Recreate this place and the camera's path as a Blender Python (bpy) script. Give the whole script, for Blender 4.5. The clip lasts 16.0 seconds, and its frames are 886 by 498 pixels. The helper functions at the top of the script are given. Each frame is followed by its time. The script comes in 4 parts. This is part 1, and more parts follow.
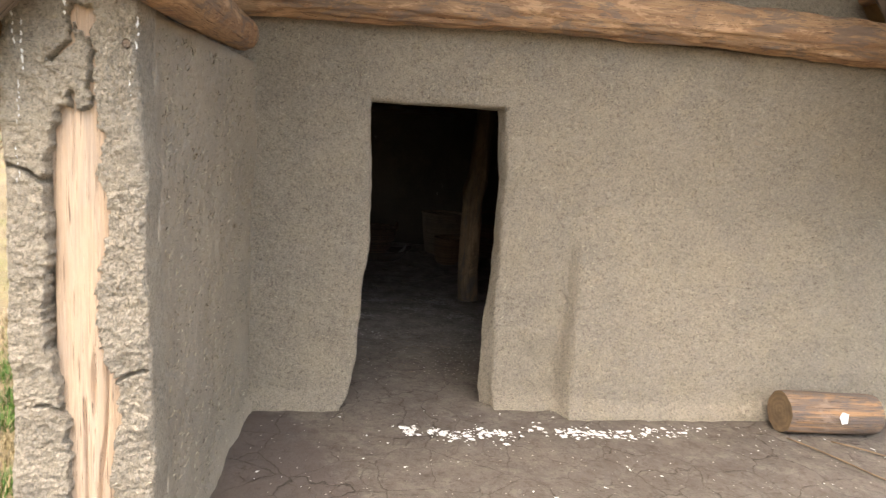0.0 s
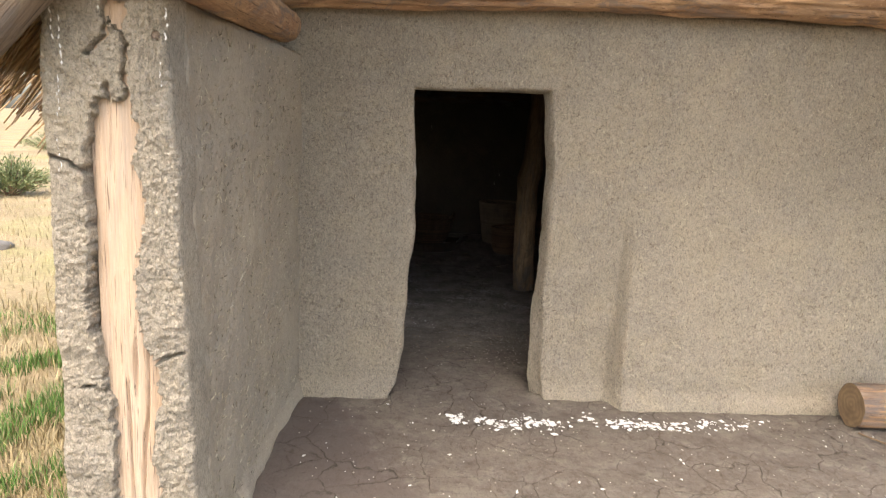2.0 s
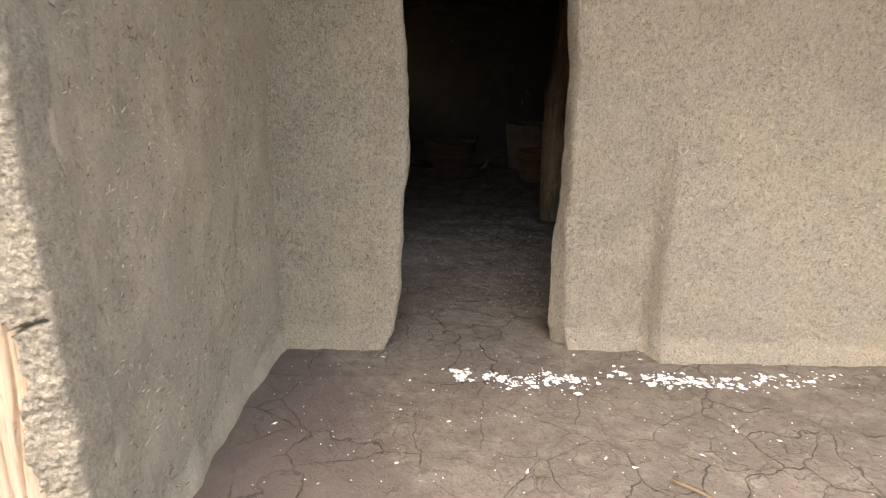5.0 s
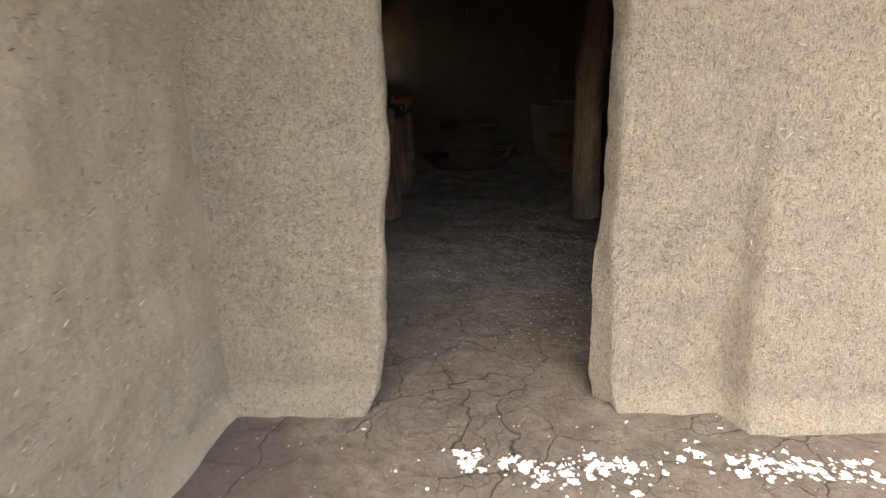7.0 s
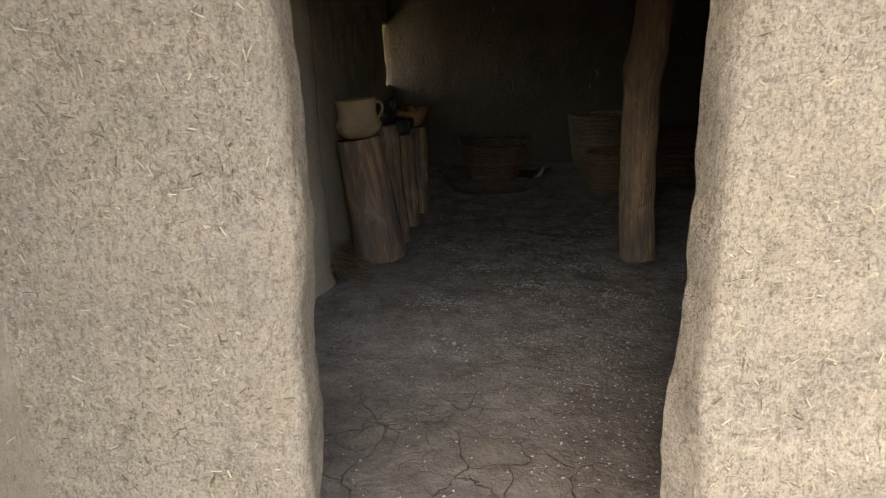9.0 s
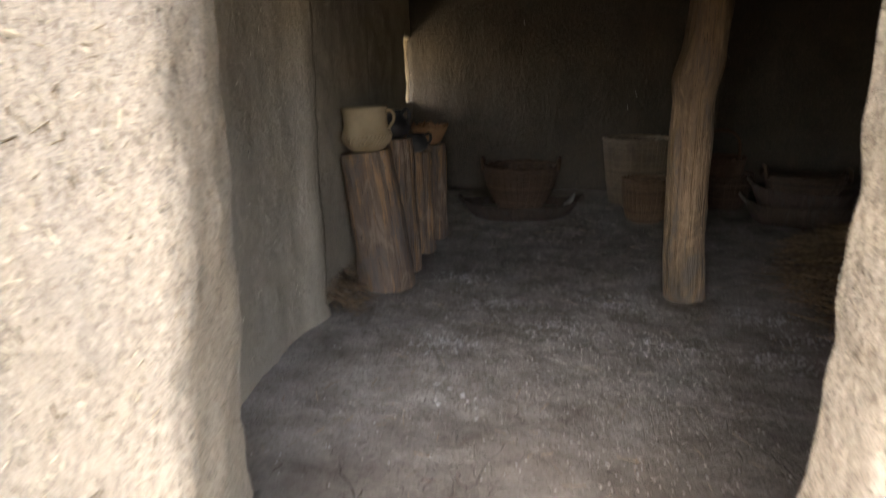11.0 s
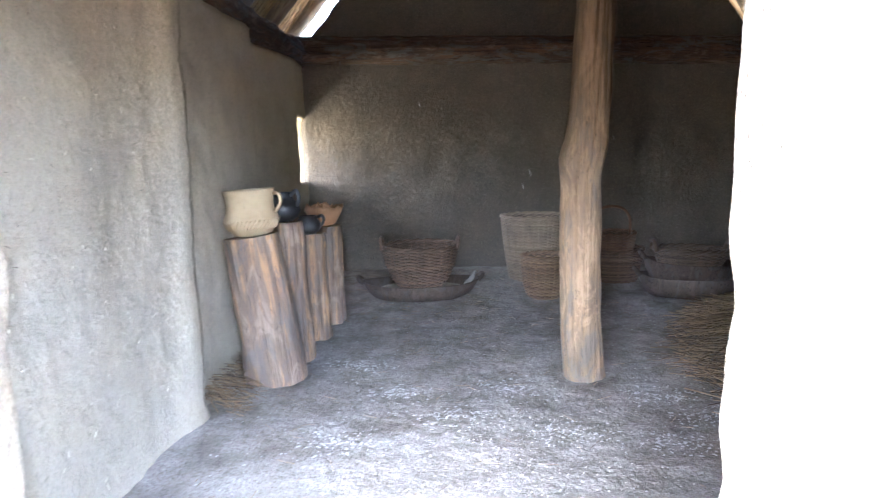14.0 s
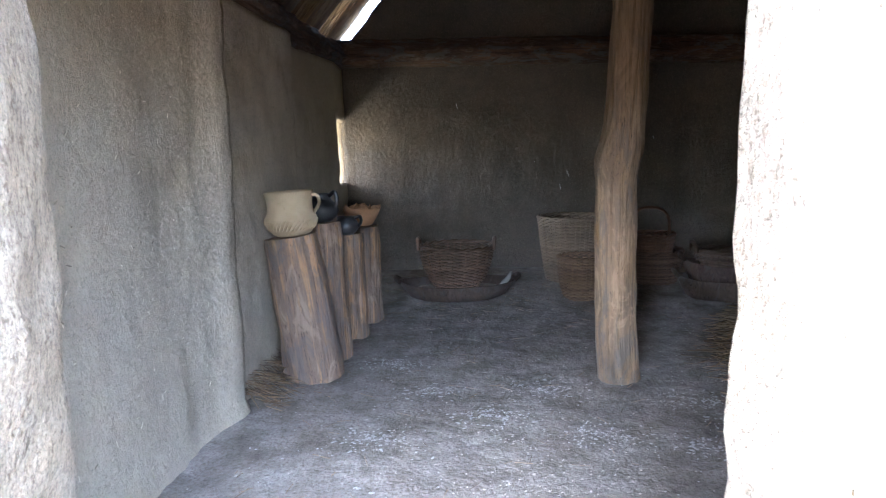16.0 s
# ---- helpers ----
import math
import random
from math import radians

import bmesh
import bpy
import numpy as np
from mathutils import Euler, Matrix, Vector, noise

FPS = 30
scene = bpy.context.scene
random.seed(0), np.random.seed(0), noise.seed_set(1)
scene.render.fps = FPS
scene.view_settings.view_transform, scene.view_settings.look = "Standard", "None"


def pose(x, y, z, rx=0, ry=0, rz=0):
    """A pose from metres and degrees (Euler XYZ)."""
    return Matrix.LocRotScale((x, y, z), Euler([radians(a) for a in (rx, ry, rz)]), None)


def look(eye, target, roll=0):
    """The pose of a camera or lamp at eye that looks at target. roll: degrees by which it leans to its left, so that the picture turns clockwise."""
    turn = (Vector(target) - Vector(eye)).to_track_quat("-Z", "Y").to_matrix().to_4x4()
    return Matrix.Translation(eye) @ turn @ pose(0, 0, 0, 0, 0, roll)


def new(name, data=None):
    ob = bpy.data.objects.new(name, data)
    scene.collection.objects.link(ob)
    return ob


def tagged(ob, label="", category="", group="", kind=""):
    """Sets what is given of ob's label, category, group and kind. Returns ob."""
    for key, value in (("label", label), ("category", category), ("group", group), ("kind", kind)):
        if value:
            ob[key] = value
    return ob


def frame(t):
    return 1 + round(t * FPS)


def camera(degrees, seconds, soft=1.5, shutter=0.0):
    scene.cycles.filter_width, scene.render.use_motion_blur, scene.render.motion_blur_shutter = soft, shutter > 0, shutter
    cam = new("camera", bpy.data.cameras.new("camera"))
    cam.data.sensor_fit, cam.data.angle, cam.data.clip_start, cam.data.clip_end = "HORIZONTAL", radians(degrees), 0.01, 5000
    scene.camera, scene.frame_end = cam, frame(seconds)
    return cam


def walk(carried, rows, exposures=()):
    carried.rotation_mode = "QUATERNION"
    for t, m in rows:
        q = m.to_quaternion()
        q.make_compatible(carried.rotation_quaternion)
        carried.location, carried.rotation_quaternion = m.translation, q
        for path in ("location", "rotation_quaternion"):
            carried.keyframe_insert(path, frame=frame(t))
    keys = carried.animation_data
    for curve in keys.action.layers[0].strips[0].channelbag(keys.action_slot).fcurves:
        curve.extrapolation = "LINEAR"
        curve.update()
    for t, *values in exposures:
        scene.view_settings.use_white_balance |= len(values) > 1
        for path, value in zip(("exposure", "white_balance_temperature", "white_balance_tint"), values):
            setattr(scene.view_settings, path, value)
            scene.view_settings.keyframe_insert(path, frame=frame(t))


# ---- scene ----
cam = camera(68.7, 16.0, soft=1.2, shutter=0.5)
PATH = [
    (0, (-0.156, -0.017, 1.602), (0.193, 1.925, 1.275), 4.4),
    (0.5, (-0.093, -0.024, 1.598), (0.132, 1.935, 1.266), 4.4),
    (1, (-0.047, -0.008, 1.6), (0.108, 1.956, 1.255), 3.9),
    (1.5, (-0.051, -0.006, 1.602), (0.081, 1.96, 1.255), 3.1),
    (2, (-0.034, -0.006, 1.579), (0.114, 1.955, 1.215), 2.8),
    (2.5, (-0.045, 0.011, 1.569), (0.115, 1.956, 1.131), 2.7),
    (3, (-0.045, 0.002, 1.572), (0.111, 1.944, 1.119), 2.7),
    (3.5, (-0.069, 0.079, 1.533), (0.066, 2.019, 1.067), 1.9),
    (3.7, (-0.077, 0.163, 1.521), (0.115, 2.096, 1.045), 2.3),
    (5.8, (0.318, 0.921, 1.407), (0.221, 2.825, 0.8), 0.7),
    (6, (0.31, 1.033, 1.398), (0.191, 2.946, 0.828), 0.7),
    (6.5, (0.309, 1.305, 1.374), (0.145, 3.214, 0.801), -1.2),
    (7, (0.326, 1.499, 1.351), (0.265, 3.399, 0.729), -1.3),
    (7.3, (0.42, 1.68, 1.335), (0.377, 3.589, 0.741), -2.0),
    (7.5, (0.444, 1.79, 1.332), (0.416, 3.703, 0.75), -1.7),
    (8, (0.46, 2.019, 1.331), (0.317, 3.925, 0.739), -2.4),
    (8.5, (0.431, 2.361, 1.31), (0.268, 4.261, 0.709), -1.9),
    (8.7, (0.452, 2.434, 1.312), (0.282, 4.334, 0.712), -2.1),
    (10.8, (0.481, 2.904, 1.161), (0.224, 4.778, 0.511), -1.0),
    (11, (0.474, 2.999, 1.149), (0.213, 4.915, 0.64), -0.9),
    (11.5, (0.481, 3.224, 1.118), (0.441, 5.177, 0.691), -0.2),
    (12, (0.477, 3.309, 1.102), (0.531, 5.268, 0.703), -1.2),
    (12.5, (0.486, 3.32, 1.118), (0.574, 5.289, 0.775), -1.5),
    (13, (0.493, 3.301, 1.122), (0.594, 5.276, 0.825), -1.9),
    (13.5, (0.53, 3.256, 1.143), (0.621, 5.236, 0.876), -1.8),
    (14, (0.552, 3.151, 1.169), (0.564, 5.13, 0.879), -1.1),
    (14.5, (0.559, 3.097, 1.204), (0.412, 5.064, 0.876), -1.8),
    (15, (0.551, 3.102, 1.185), (0.366, 5.069, 0.872), -2.6),
    (15.5, (0.563, 3.124, 1.179), (0.405, 5.095, 0.878), -2.2),
    (16, (0.578, 3.116, 1.179), (0.468, 5.092, 0.891), -1.3),
]
EXPOSURES = [(0.0, 2.25, 7000, 9), (3.5, 2.25, 7000, 9), (6.0, 2.55, 7000, 9), (7.0, 2.7, 7050, 9), (8.5, 3.12, 7050, 9), (11.0, 4.25, 6900, 11), (11.5, 5.55, 6850, 11), (12.0, 6.55, 6800, 12), (12.5, 6.95, 6600, 12),
             (13.5, 7.15, 5700, 10), (14.0, 6.95, 5400, 10), (14.5, 6.32, 5300, 10), (15.0, 6.05, 5320, 10), (16.0, 5.97, 5320, 10)]
walk(cam, [(t, look(eye, target, roll)) for t, eye, target, roll in PATH], EXPOSURES)

# ---- world, sun ----
SUN_FROM = Vector((-0.15, -0.40, 0.90)).normalized()
world = bpy.data.worlds.new("sky")
world.use_nodes = True
scene.world = world
wn = world.node_tree
sky = wn.nodes.new("ShaderNodeTexSky")
sky.sky_type = 'NISHITA'
sky.sun_disc = False
sky.sun_elevation = math.asin(SUN_FROM.z)
sky.sun_rotation = math.atan2(SUN_FROM.x, SUN_FROM.y)
sky.air_density, sky.dust_density, sky.ozone_density = 1.0, 4.0, 1.0
back = wn.nodes["Background"]
back.inputs["Strength"].default_value = 0.15
wn.links.new(sky.outputs[0], back.inputs["Color"])
sun_data = bpy.data.lights.new("sun", 'SUN')
sun_data.energy, sun_data.angle, sun_data.color = 0.5, radians(80), (1.0, 0.94, 0.84)
sun = new("sun", sun_data)
sun.matrix_world = look((-6, 5, 12), Vector((-6, 5, 12)) - SUN_FROM)

window_data = bpy.data.lights.new("window_sky", 'AREA')
window_data.shape, window_data.size, window_data.size_y = 'RECTANGLE', 0.28, 0.22
window_data.energy, window_data.color = 0.20, (1.0, 0.86, 0.60)
window_lamp = new("window_sky", window_data)
window_lamp.matrix_world = look((-1.03, 8.62, 1.09), (0.2, 8.95, 1.12))


# ---- material tools ----
def smooth(e0, e1, v):
    t = min(1.0, max(0.0, (v - e0) / (e1 - e0)))
    return t * t * (3 - 2 * t)


def curve_at(pts, v):
    """Linear interpolation through (v, value) pairs."""
    return float(np.interp(v, [p[0] for p in pts], [p[1] for p in pts]))


def nz(x, y, z, s):
    return noise.noise(Vector((x * s, y * s, z * s)))


class Mat:
    """A small wrapper that builds a node material."""

    def __init__(self, name, rough=0.9, spec=0.2):
        self.m = bpy.data.materials.new(name)
        self.m.use_nodes = True
        self.n, self.l = self.m.node_tree.nodes, self.m.node_tree.links
        self.b = self.n["Principled BSDF"]
        self.b.inputs["Roughness"].default_value = rough
        self.b.inputs["Specular IOR Level"].default_value = spec

    def coord(self, kind="Object", scale=(1, 1, 1), turn=(0, 0, 0)):
        if kind == "Position":
            c = self.n.new("ShaderNodeNewGeometry").outputs["Position"]
        else:
            c = self.n.new("ShaderNodeTexCoord").outputs[kind]
        mp = self.n.new("ShaderNodeMapping")
        mp.inputs["Scale"].default_value = scale
        mp.inputs["Rotation"].default_value = [radians(a) for a in turn]
        self.l.new(c, mp.inputs["Vector"])
        return mp.outputs[0]

    def noise(self, vec, scale, detail=4.0, rough=0.6, distort=0.0):
        t = self.n.new("ShaderNodeTexNoise")
        t.inputs["Scale"].default_value, t.inputs["Detail"].default_value = scale, detail
        t.inputs["Roughness"].default_value, t.inputs["Distortion"].default_value = rough, distort
        self.l.new(vec, t.inputs["Vector"])
        return t.outputs["Fac"]

    def cells(self, vec, scale, feature='DISTANCE_TO_EDGE', rnd=1.0):
        t = self.n.new("ShaderNodeTexVoronoi")
        t.feature = feature
        t.inputs["Scale"].default_value = scale
        t.inputs["Randomness"].default_value = rnd
        self.l.new(vec, t.inputs["Vector"])
        return t.outputs["Distance"]

    def ramp(self, fac, *stops):
        r = self.n.new("ShaderNodeValToRGB")
        e = r.color_ramp.elements
        while len(e) < len(stops):
            e.new(0.5)
        for el, (p, c) in zip(e, stops):
            el.position = p
            el.color = (c, c, c, 1) if isinstance(c, (int, float)) else (*c, 1)
        self.l.new(fac, r.inputs[0])
        return r.outputs[0]

    def mix(self, fac, a, b, mode='MIX'):
        x = self.n.new("ShaderNodeMix")
        x.data_type, x.blend_type = 'RGBA', mode
        for sock, v in ((x.inputs[0], fac), (x.inputs[6], a), (x.inputs[7], b)):
            if isinstance(v, (int, float)):
                sock.default_value = v
            elif isinstance(v, tuple):
                sock.default_value = (*v, 1)
            else:
                self.l.new(v, sock)
        return x.outputs[2]

    def math(self, op, a, b=0.0):
        x = self.n.new("ShaderNodeMath")
        x.operation = op
        for sock, v in zip(x.inputs, (a, b)):
            if isinstance(v, (int, float)):
                sock.default_value = v
            else:
                self.l.new(v, sock)
        return x.outputs[0]

    def random(self, island=False):
        if island:
            return self.n.new("ShaderNodeNewGeometry").outputs["Random Per Island"]
        return self.n.new("ShaderNodeObjectInfo").outputs["Random"]

    def color(self, c):
        if isinstance(c, tuple):
            self.b.inputs["Base Color"].default_value = (*c, 1)
        else:
            self.l.new(c, self.b.inputs["Base Color"])
        return self

    def bump(self, h, dist=0.005, strength=1.0):
        x = self.n.new("ShaderNodeBump")
        x.inputs["Distance"].default_value, x.inputs["Strength"].default_value = dist, strength
        self.l.new(h, x.inputs["Height"])
        if self.b.inputs["Normal"].is_linked:
            self.l.new(self.b.inputs["Normal"].links[0].from_socket, x.inputs["Normal"])
        self.l.new(x.outputs[0], self.b.inputs["Normal"])
        return self


def mud_material(name, base, dark, light, fibre=1.0, pits=1.0):
    a = Mat(name, 0.95, 0.1)
    p = a.coord("Position")
    big = a.noise(p, 1.1, 4, 0.6)
    mid = a.noise(p, 6.0, 5, 0.65)
    fine = a.noise(p, 46.0, 6, 0.8)
    c = a.mix(a.ramp(big, (0.35, 0.0), (0.68, 1.0)), base, dark)
    patch = a.noise(p, 2.7, 5, 0.7, 0.6)
    c = a.mix(a.ramp(patch, (0.50, 0.0), (0.64, 0.15 + 0.25 * pits)), c, tuple(v * k for v, k in zip(light, (1.02, 1.0, 0.93))))
    c = a.mix(a.ramp(patch, (0.34, 0.15 + 0.3 * pits), (0.46, 0.0)), c, tuple(v * k for v, k in zip(dark, (0.94, 0.96, 0.98))))
    c = a.mix(a.ramp(mid, (0.45, 0.0), (0.75, 0.6)), c, light)
    c = a.mix(a.ramp(fine, (0.36, 0.8 * pits), (0.44, 0.0)), c, tuple(v * 0.38 for v in base))
    c = a.mix(a.ramp(fine, (0.57, 0.0), (0.68, 0.6 * pits)), c, tuple(min(1, v * 1.35) for v in light))
    # short upright flecks of chaff and pits, about a centimetre long
    fleck = a.noise(a.coord("Position", (120, 120, 48)), 1.0, 3, 0.65, 0.5)
    c = a.mix(a.ramp(fleck, (0.34, 0.64 * pits), (0.46, 0.0)), c, tuple(v * 0.48 for v in base))
    c = a.mix(a.ramp(fleck, (0.55, 0.0), (0.68, 0.35 * pits)), c, tuple(min(1, v * 1.3) for v in light))
    tiny = a.noise(p, 160.0, 3, 0.7)
    c = a.mix(a.ramp(tiny, (0.36, 0.6 * pits), (0.48, 0.0)), c, tuple(v * 0.45 for v in base))
    c = a.mix(a.ramp(tiny, (0.58, 0.0), (0.70, 0.5 * pits)), c, tuple(min(1, v * 1.4) for v in light))
    # straw fibres in the plaster, in three directions
    for k, (sc, turn) in enumerate((((420, 420, 62), (25, 10, 0)), ((62, 420, 420), (0, 30, 20)), ((330, 330, 90), (0, 60, -30)))):
        f = a.noise(a.coord("Position", sc, turn), 1.0, 1, 0.4)
        c = a.mix(a.ramp(f, (0.68, 0.0), (0.74, 0.45 * fibre)), c, (0.52, 0.45, 0.31))
        g = a.noise(a.coord("Position", tuple(v * 0.9 for v in sc), (turn[0] + 40, turn[1] - 25, turn[2])), 1.0, 1, 0.4)
        c = a.mix(a.ramp(g, (0.68, 0.0), (0.75, 0.4 * fibre)), c, (0.085, 0.065, 0.04))
    a.color(c)
    a.bump(tiny, 0.006 * pits, 0.8)
    a.bump(fleck, 0.009 * pits, 0.8)
    a.bump(fine, 0.014 * pits, 0.9)
    a.bump(a.noise(p, 28.0, 4, 0.6), 0.018 * pits, 0.7)
    return a.m


def wood_material(name, base, dark, stripe, grain=16.0, along=1.2, amount=0.6, rough=0.75, crack=1.0, top_dark=None, patches=0.6):
    """Timber whose grain runs along the object's own z."""
    a = Mat(name, rough, 0.25)
    p = a.coord("Object", (grain, grain, along))
    q = a.coord("Object", (grain * 9, grain * 9, along * 2.2))
    big = a.noise(p, 1.0, 5, 0.6, 0.4)
    line = a.noise(q, 1.0, 4, 0.6)
    stain = a.noise(a.coord("Object", (4, 4, 1.5)), 1.3, 4, 0.6)
    c = a.mix(a.ramp(line, (0.35, 0.0), (0.65, 1.0)), base, tuple(v * 0.72 for v in base))
    c = a.mix(a.ramp(big, (0.50, 0.0), (0.58, amount)), c, stripe)
    split = a.noise(a.coord("Object", (grain * 3.2, grain * 3.2, along * 1.1)), 1.0, 3, 0.5)
    c = a.mix(a.ramp(split, (0.60, 0.0), (0.68, 0.75 * crack)), c, dark)
    c = a.mix(a.ramp(stain, (0.45, 0.0), (0.72, 0.8)), c, dark)
    c = a.mix(a.ramp(line, (0.34, 0.95 * crack), (0.41, 0.0)), c, tuple(v * 0.3 for v in dark))
    # grey weathered and bark-brown patches with ragged edges
    scab = a.noise(a.coord("Object", (9, 9, 3.2)), 1.0, 6, 0.72, 0.8)
    c = a.mix(a.ramp(scab, (0.52, 0.0), (0.57, 0.7 * patches)), c, tuple(0.55 * v + 0.06 for v in dark))
    c = a.mix(a.ramp(scab, (0.40, 0.6 * patches), (0.45, 0.0)), c, tuple(min(1.0, 1.25 * v + 0.03) for v in base))
    if top_dark:
        # colour turns dark brown with height between the two given values
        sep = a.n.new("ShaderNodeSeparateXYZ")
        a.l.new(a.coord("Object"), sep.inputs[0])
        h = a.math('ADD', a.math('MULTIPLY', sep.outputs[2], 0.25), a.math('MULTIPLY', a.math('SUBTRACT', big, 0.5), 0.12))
        c = a.mix(a.ramp(h, (top_dark[0] * 0.25, 0.0), (top_dark[1] * 0.25, 0.85)), c, a.mix(0.85, c, (0.070, 0.041, 0.024)))
    a.color(c)
    a.bump(scab, 0.012, 0.6 * min(1.0, patches + 0.2))
    a.bump(line, 0.006, 0.7)
    a.bump(split, 0.01, 0.6)
    a.bump(big, 0.01, 0.5)
    return a.m


def end_material(name, base, dark):
    a = Mat(name, 0.85, 0.15)
    p = a.coord("Object", (1, 1, 0.2))
    w = a.n.new("ShaderNodeTexWave")
    w.wave_type, w.rings_direction = 'RINGS', 'Z'
    w.inputs["Scale"].default_value, w.inputs["Distortion"].default_value = 10.0, 7.0
    a.l.new(p, w.inputs["Vector"])
    c = a.mix(a.ramp(w.outputs["Fac"], (0.3, 0.0), (0.8, 0.35)), base, dark)
    c = a.mix(a.ramp(a.noise(p, 9, 4), (0.45, 0.0), (0.7, 0.7)), c, dark)
    a.color(c)
    a.bump(a.noise(p, 60, 3), 0.004, 0.7)
    return a.m


def straw_material(name, lo, hi, rough=0.6):
    a = Mat(name, rough, 0.3)
    r = a.random(True)
    c = a.mix(r, lo, hi)
    c = a.mix(a.ramp(a.noise(a.coord("Position"), 9, 3), (0.5, 0.0), (0.75, 0.5)), c, tuple(v * 0.45 for v in lo))
    a.color(c)
    return a.m


MUD = mud_material("mud_plaster", (0.38, 0.32, 0.245), (0.32, 0.275, 0.22), (0.43, 0.36, 0.265))
MUD_RAW = mud_material("raw_cracked_daub", (0.41, 0.355, 0.28), (0.345, 0.30, 0.24), (0.48, 0.41, 0.315), 1.2, 0.9)
# mud of the inner walls, its colour lowered to hold the room's dimness
MUD_IN = mud_material("dimmed_mud_plaster", (0.104, 0.088, 0.073), (0.077, 0.067, 0.058), (0.13, 0.107, 0.084), 0.5, 0.6)
MUD_SMOOTH = mud_material("smoothed_mud_plaster", (0.38, 0.32, 0.245), (0.32, 0.275, 0.22), (0.43, 0.36, 0.265), 0.7, 0.45)
LOG = wood_material("peeled_log", (0.47, 0.29, 0.16), (0.22, 0.14, 0.09), (0.30, 0.165, 0.09), 18, 2.6, 0.7, patches=1.0)
GREY_LOG = wood_material("weathered_grey_log", (0.20, 0.15, 0.11), (0.10, 0.08, 0.065), (0.26, 0.20, 0.145), 18, 2.0, 0.5)
LOG_DARK = wood_material("smoked_log", (0.07, 0.045, 0.03), (0.03, 0.022, 0.018), (0.12, 0.062, 0.034), 14, 2.0, 0.5, rough=0.97, patches=1.0)
POST = wood_material("weathered_post", (0.36, 0.232, 0.13), (0.11, 0.088, 0.062), (0.21, 0.145, 0.095), 30, 1.6, 0.45, top_dark=(0.65, 1.5), patches=0.8)
PALE = wood_material("pale_bare_timber", (0.60, 0.445, 0.315), (0.45, 0.315, 0.21), (0.36, 0.31, 0.27), 24, 2.2, 0.3, crack=1.0, patches=0.15)
BARK = wood_material("stripped_bark", (0.215, 0.15, 0.106), (0.11, 0.077, 0.057), (0.44, 0.24, 0.105), 27, 1.2, 0.6, patches=0.9)
CUT = end_material("cut_wood", (0.27, 0.185, 0.105), (0.14, 0.095, 0.06))
STRAW = straw_material("dry_straw", (0.06, 0.038, 0.022), (0.33, 0.225, 0.125))
THATCH = straw_material("thatch_reed", (0.15, 0.09, 0.045), (0.40, 0.26, 0.13))
WICKER = straw_material("brown_wicker", (0.07, 0.044, 0.03), (0.17, 0.105, 0.068))
WICKER_PALE = straw_material("tan_wicker", (0.17, 0.125, 0.085), (0.27, 0.20, 0.14))
WICKER_RED = straw_material("reddish_wicker", (0.10, 0.055, 0.036), (0.18, 0.10, 0.06))
WICKER_DARK = straw_material("smoked_wicker", (0.05, 0.033, 0.024), (0.10, 0.064, 0.043))
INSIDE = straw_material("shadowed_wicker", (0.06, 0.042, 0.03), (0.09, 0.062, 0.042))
GREEN = straw_material("green_grass", (0.035, 0.10, 0.015), (0.12, 0.21, 0.04))
DRY = straw_material("dry_grass", (0.17, 0.13, 0.065), (0.42, 0.335, 0.185))
SCRUB = straw_material("scrub_leaves", (0.10, 0.13, 0.05), (0.24, 0.26, 0.12))


def pottery(name, base, dark, rough, spec=0.3):
    a = Mat(name, rough, spec)
    p = a.coord("Object")
    c = a.mix(a.ramp(a.noise(p, 9, 5), (0.4, 0.0), (0.7, 0.7)), base, dark)
    c = a.mix(a.ramp(a.noise(p, 70, 3), (0.6, 0.0), (0.75, 0.35)), c, tuple(v * 0.7 for v in dark))
    a.color(c)
    a.bump(a.noise(p, 45, 4), 0.003, 0.5)
    return a.m


CLAY_CREAM = pottery("cream_clay", (0.39, 0.295, 0.18), (0.30, 0.215, 0.125), 0.8)
CLAY_BLACK = pottery("black_burnished_clay", (0.014, 0.014, 0.016), (0.03, 0.028, 0.027), 0.38, 0.5)
CLAY_RED = pottery("orange_terracotta", (0.34, 0.185, 0.095), (0.25, 0.13, 0.07), 0.8)
WHITE = pottery("white_droppings", (0.80, 0.79, 0.75), (0.66, 0.64, 0.60), 0.9, 0.1)
CHALK = pottery("pale_smears", (0.46, 0.44, 0.41), (0.32, 0.305, 0.28), 0.95, 0.1)
STONE = pottery("grey_stone", (0.15, 0.138, 0.125), (0.10, 0.093, 0.085), 0.9, 0.2)
BONE = pottery("bleached_horn", (0.36, 0.34, 0.31), (0.14, 0.13, 0.12), 0.6, 0.3)


def cloth_material():
    a = Mat("grey_linen", 0.95, 0.1)
    p = a.coord("Position")
    c = a.mix(a.ramp(a.noise(p, 7, 4), (0.4, 0.0), (0.7, 0.8)), (0.36, 0.33, 0.305), (0.24, 0.215, 0.20))
    a.color(c)
    a.bump(a.noise(p, 300, 2), 0.002, 0.5)
    return a.m


CLOTH = cloth_material()


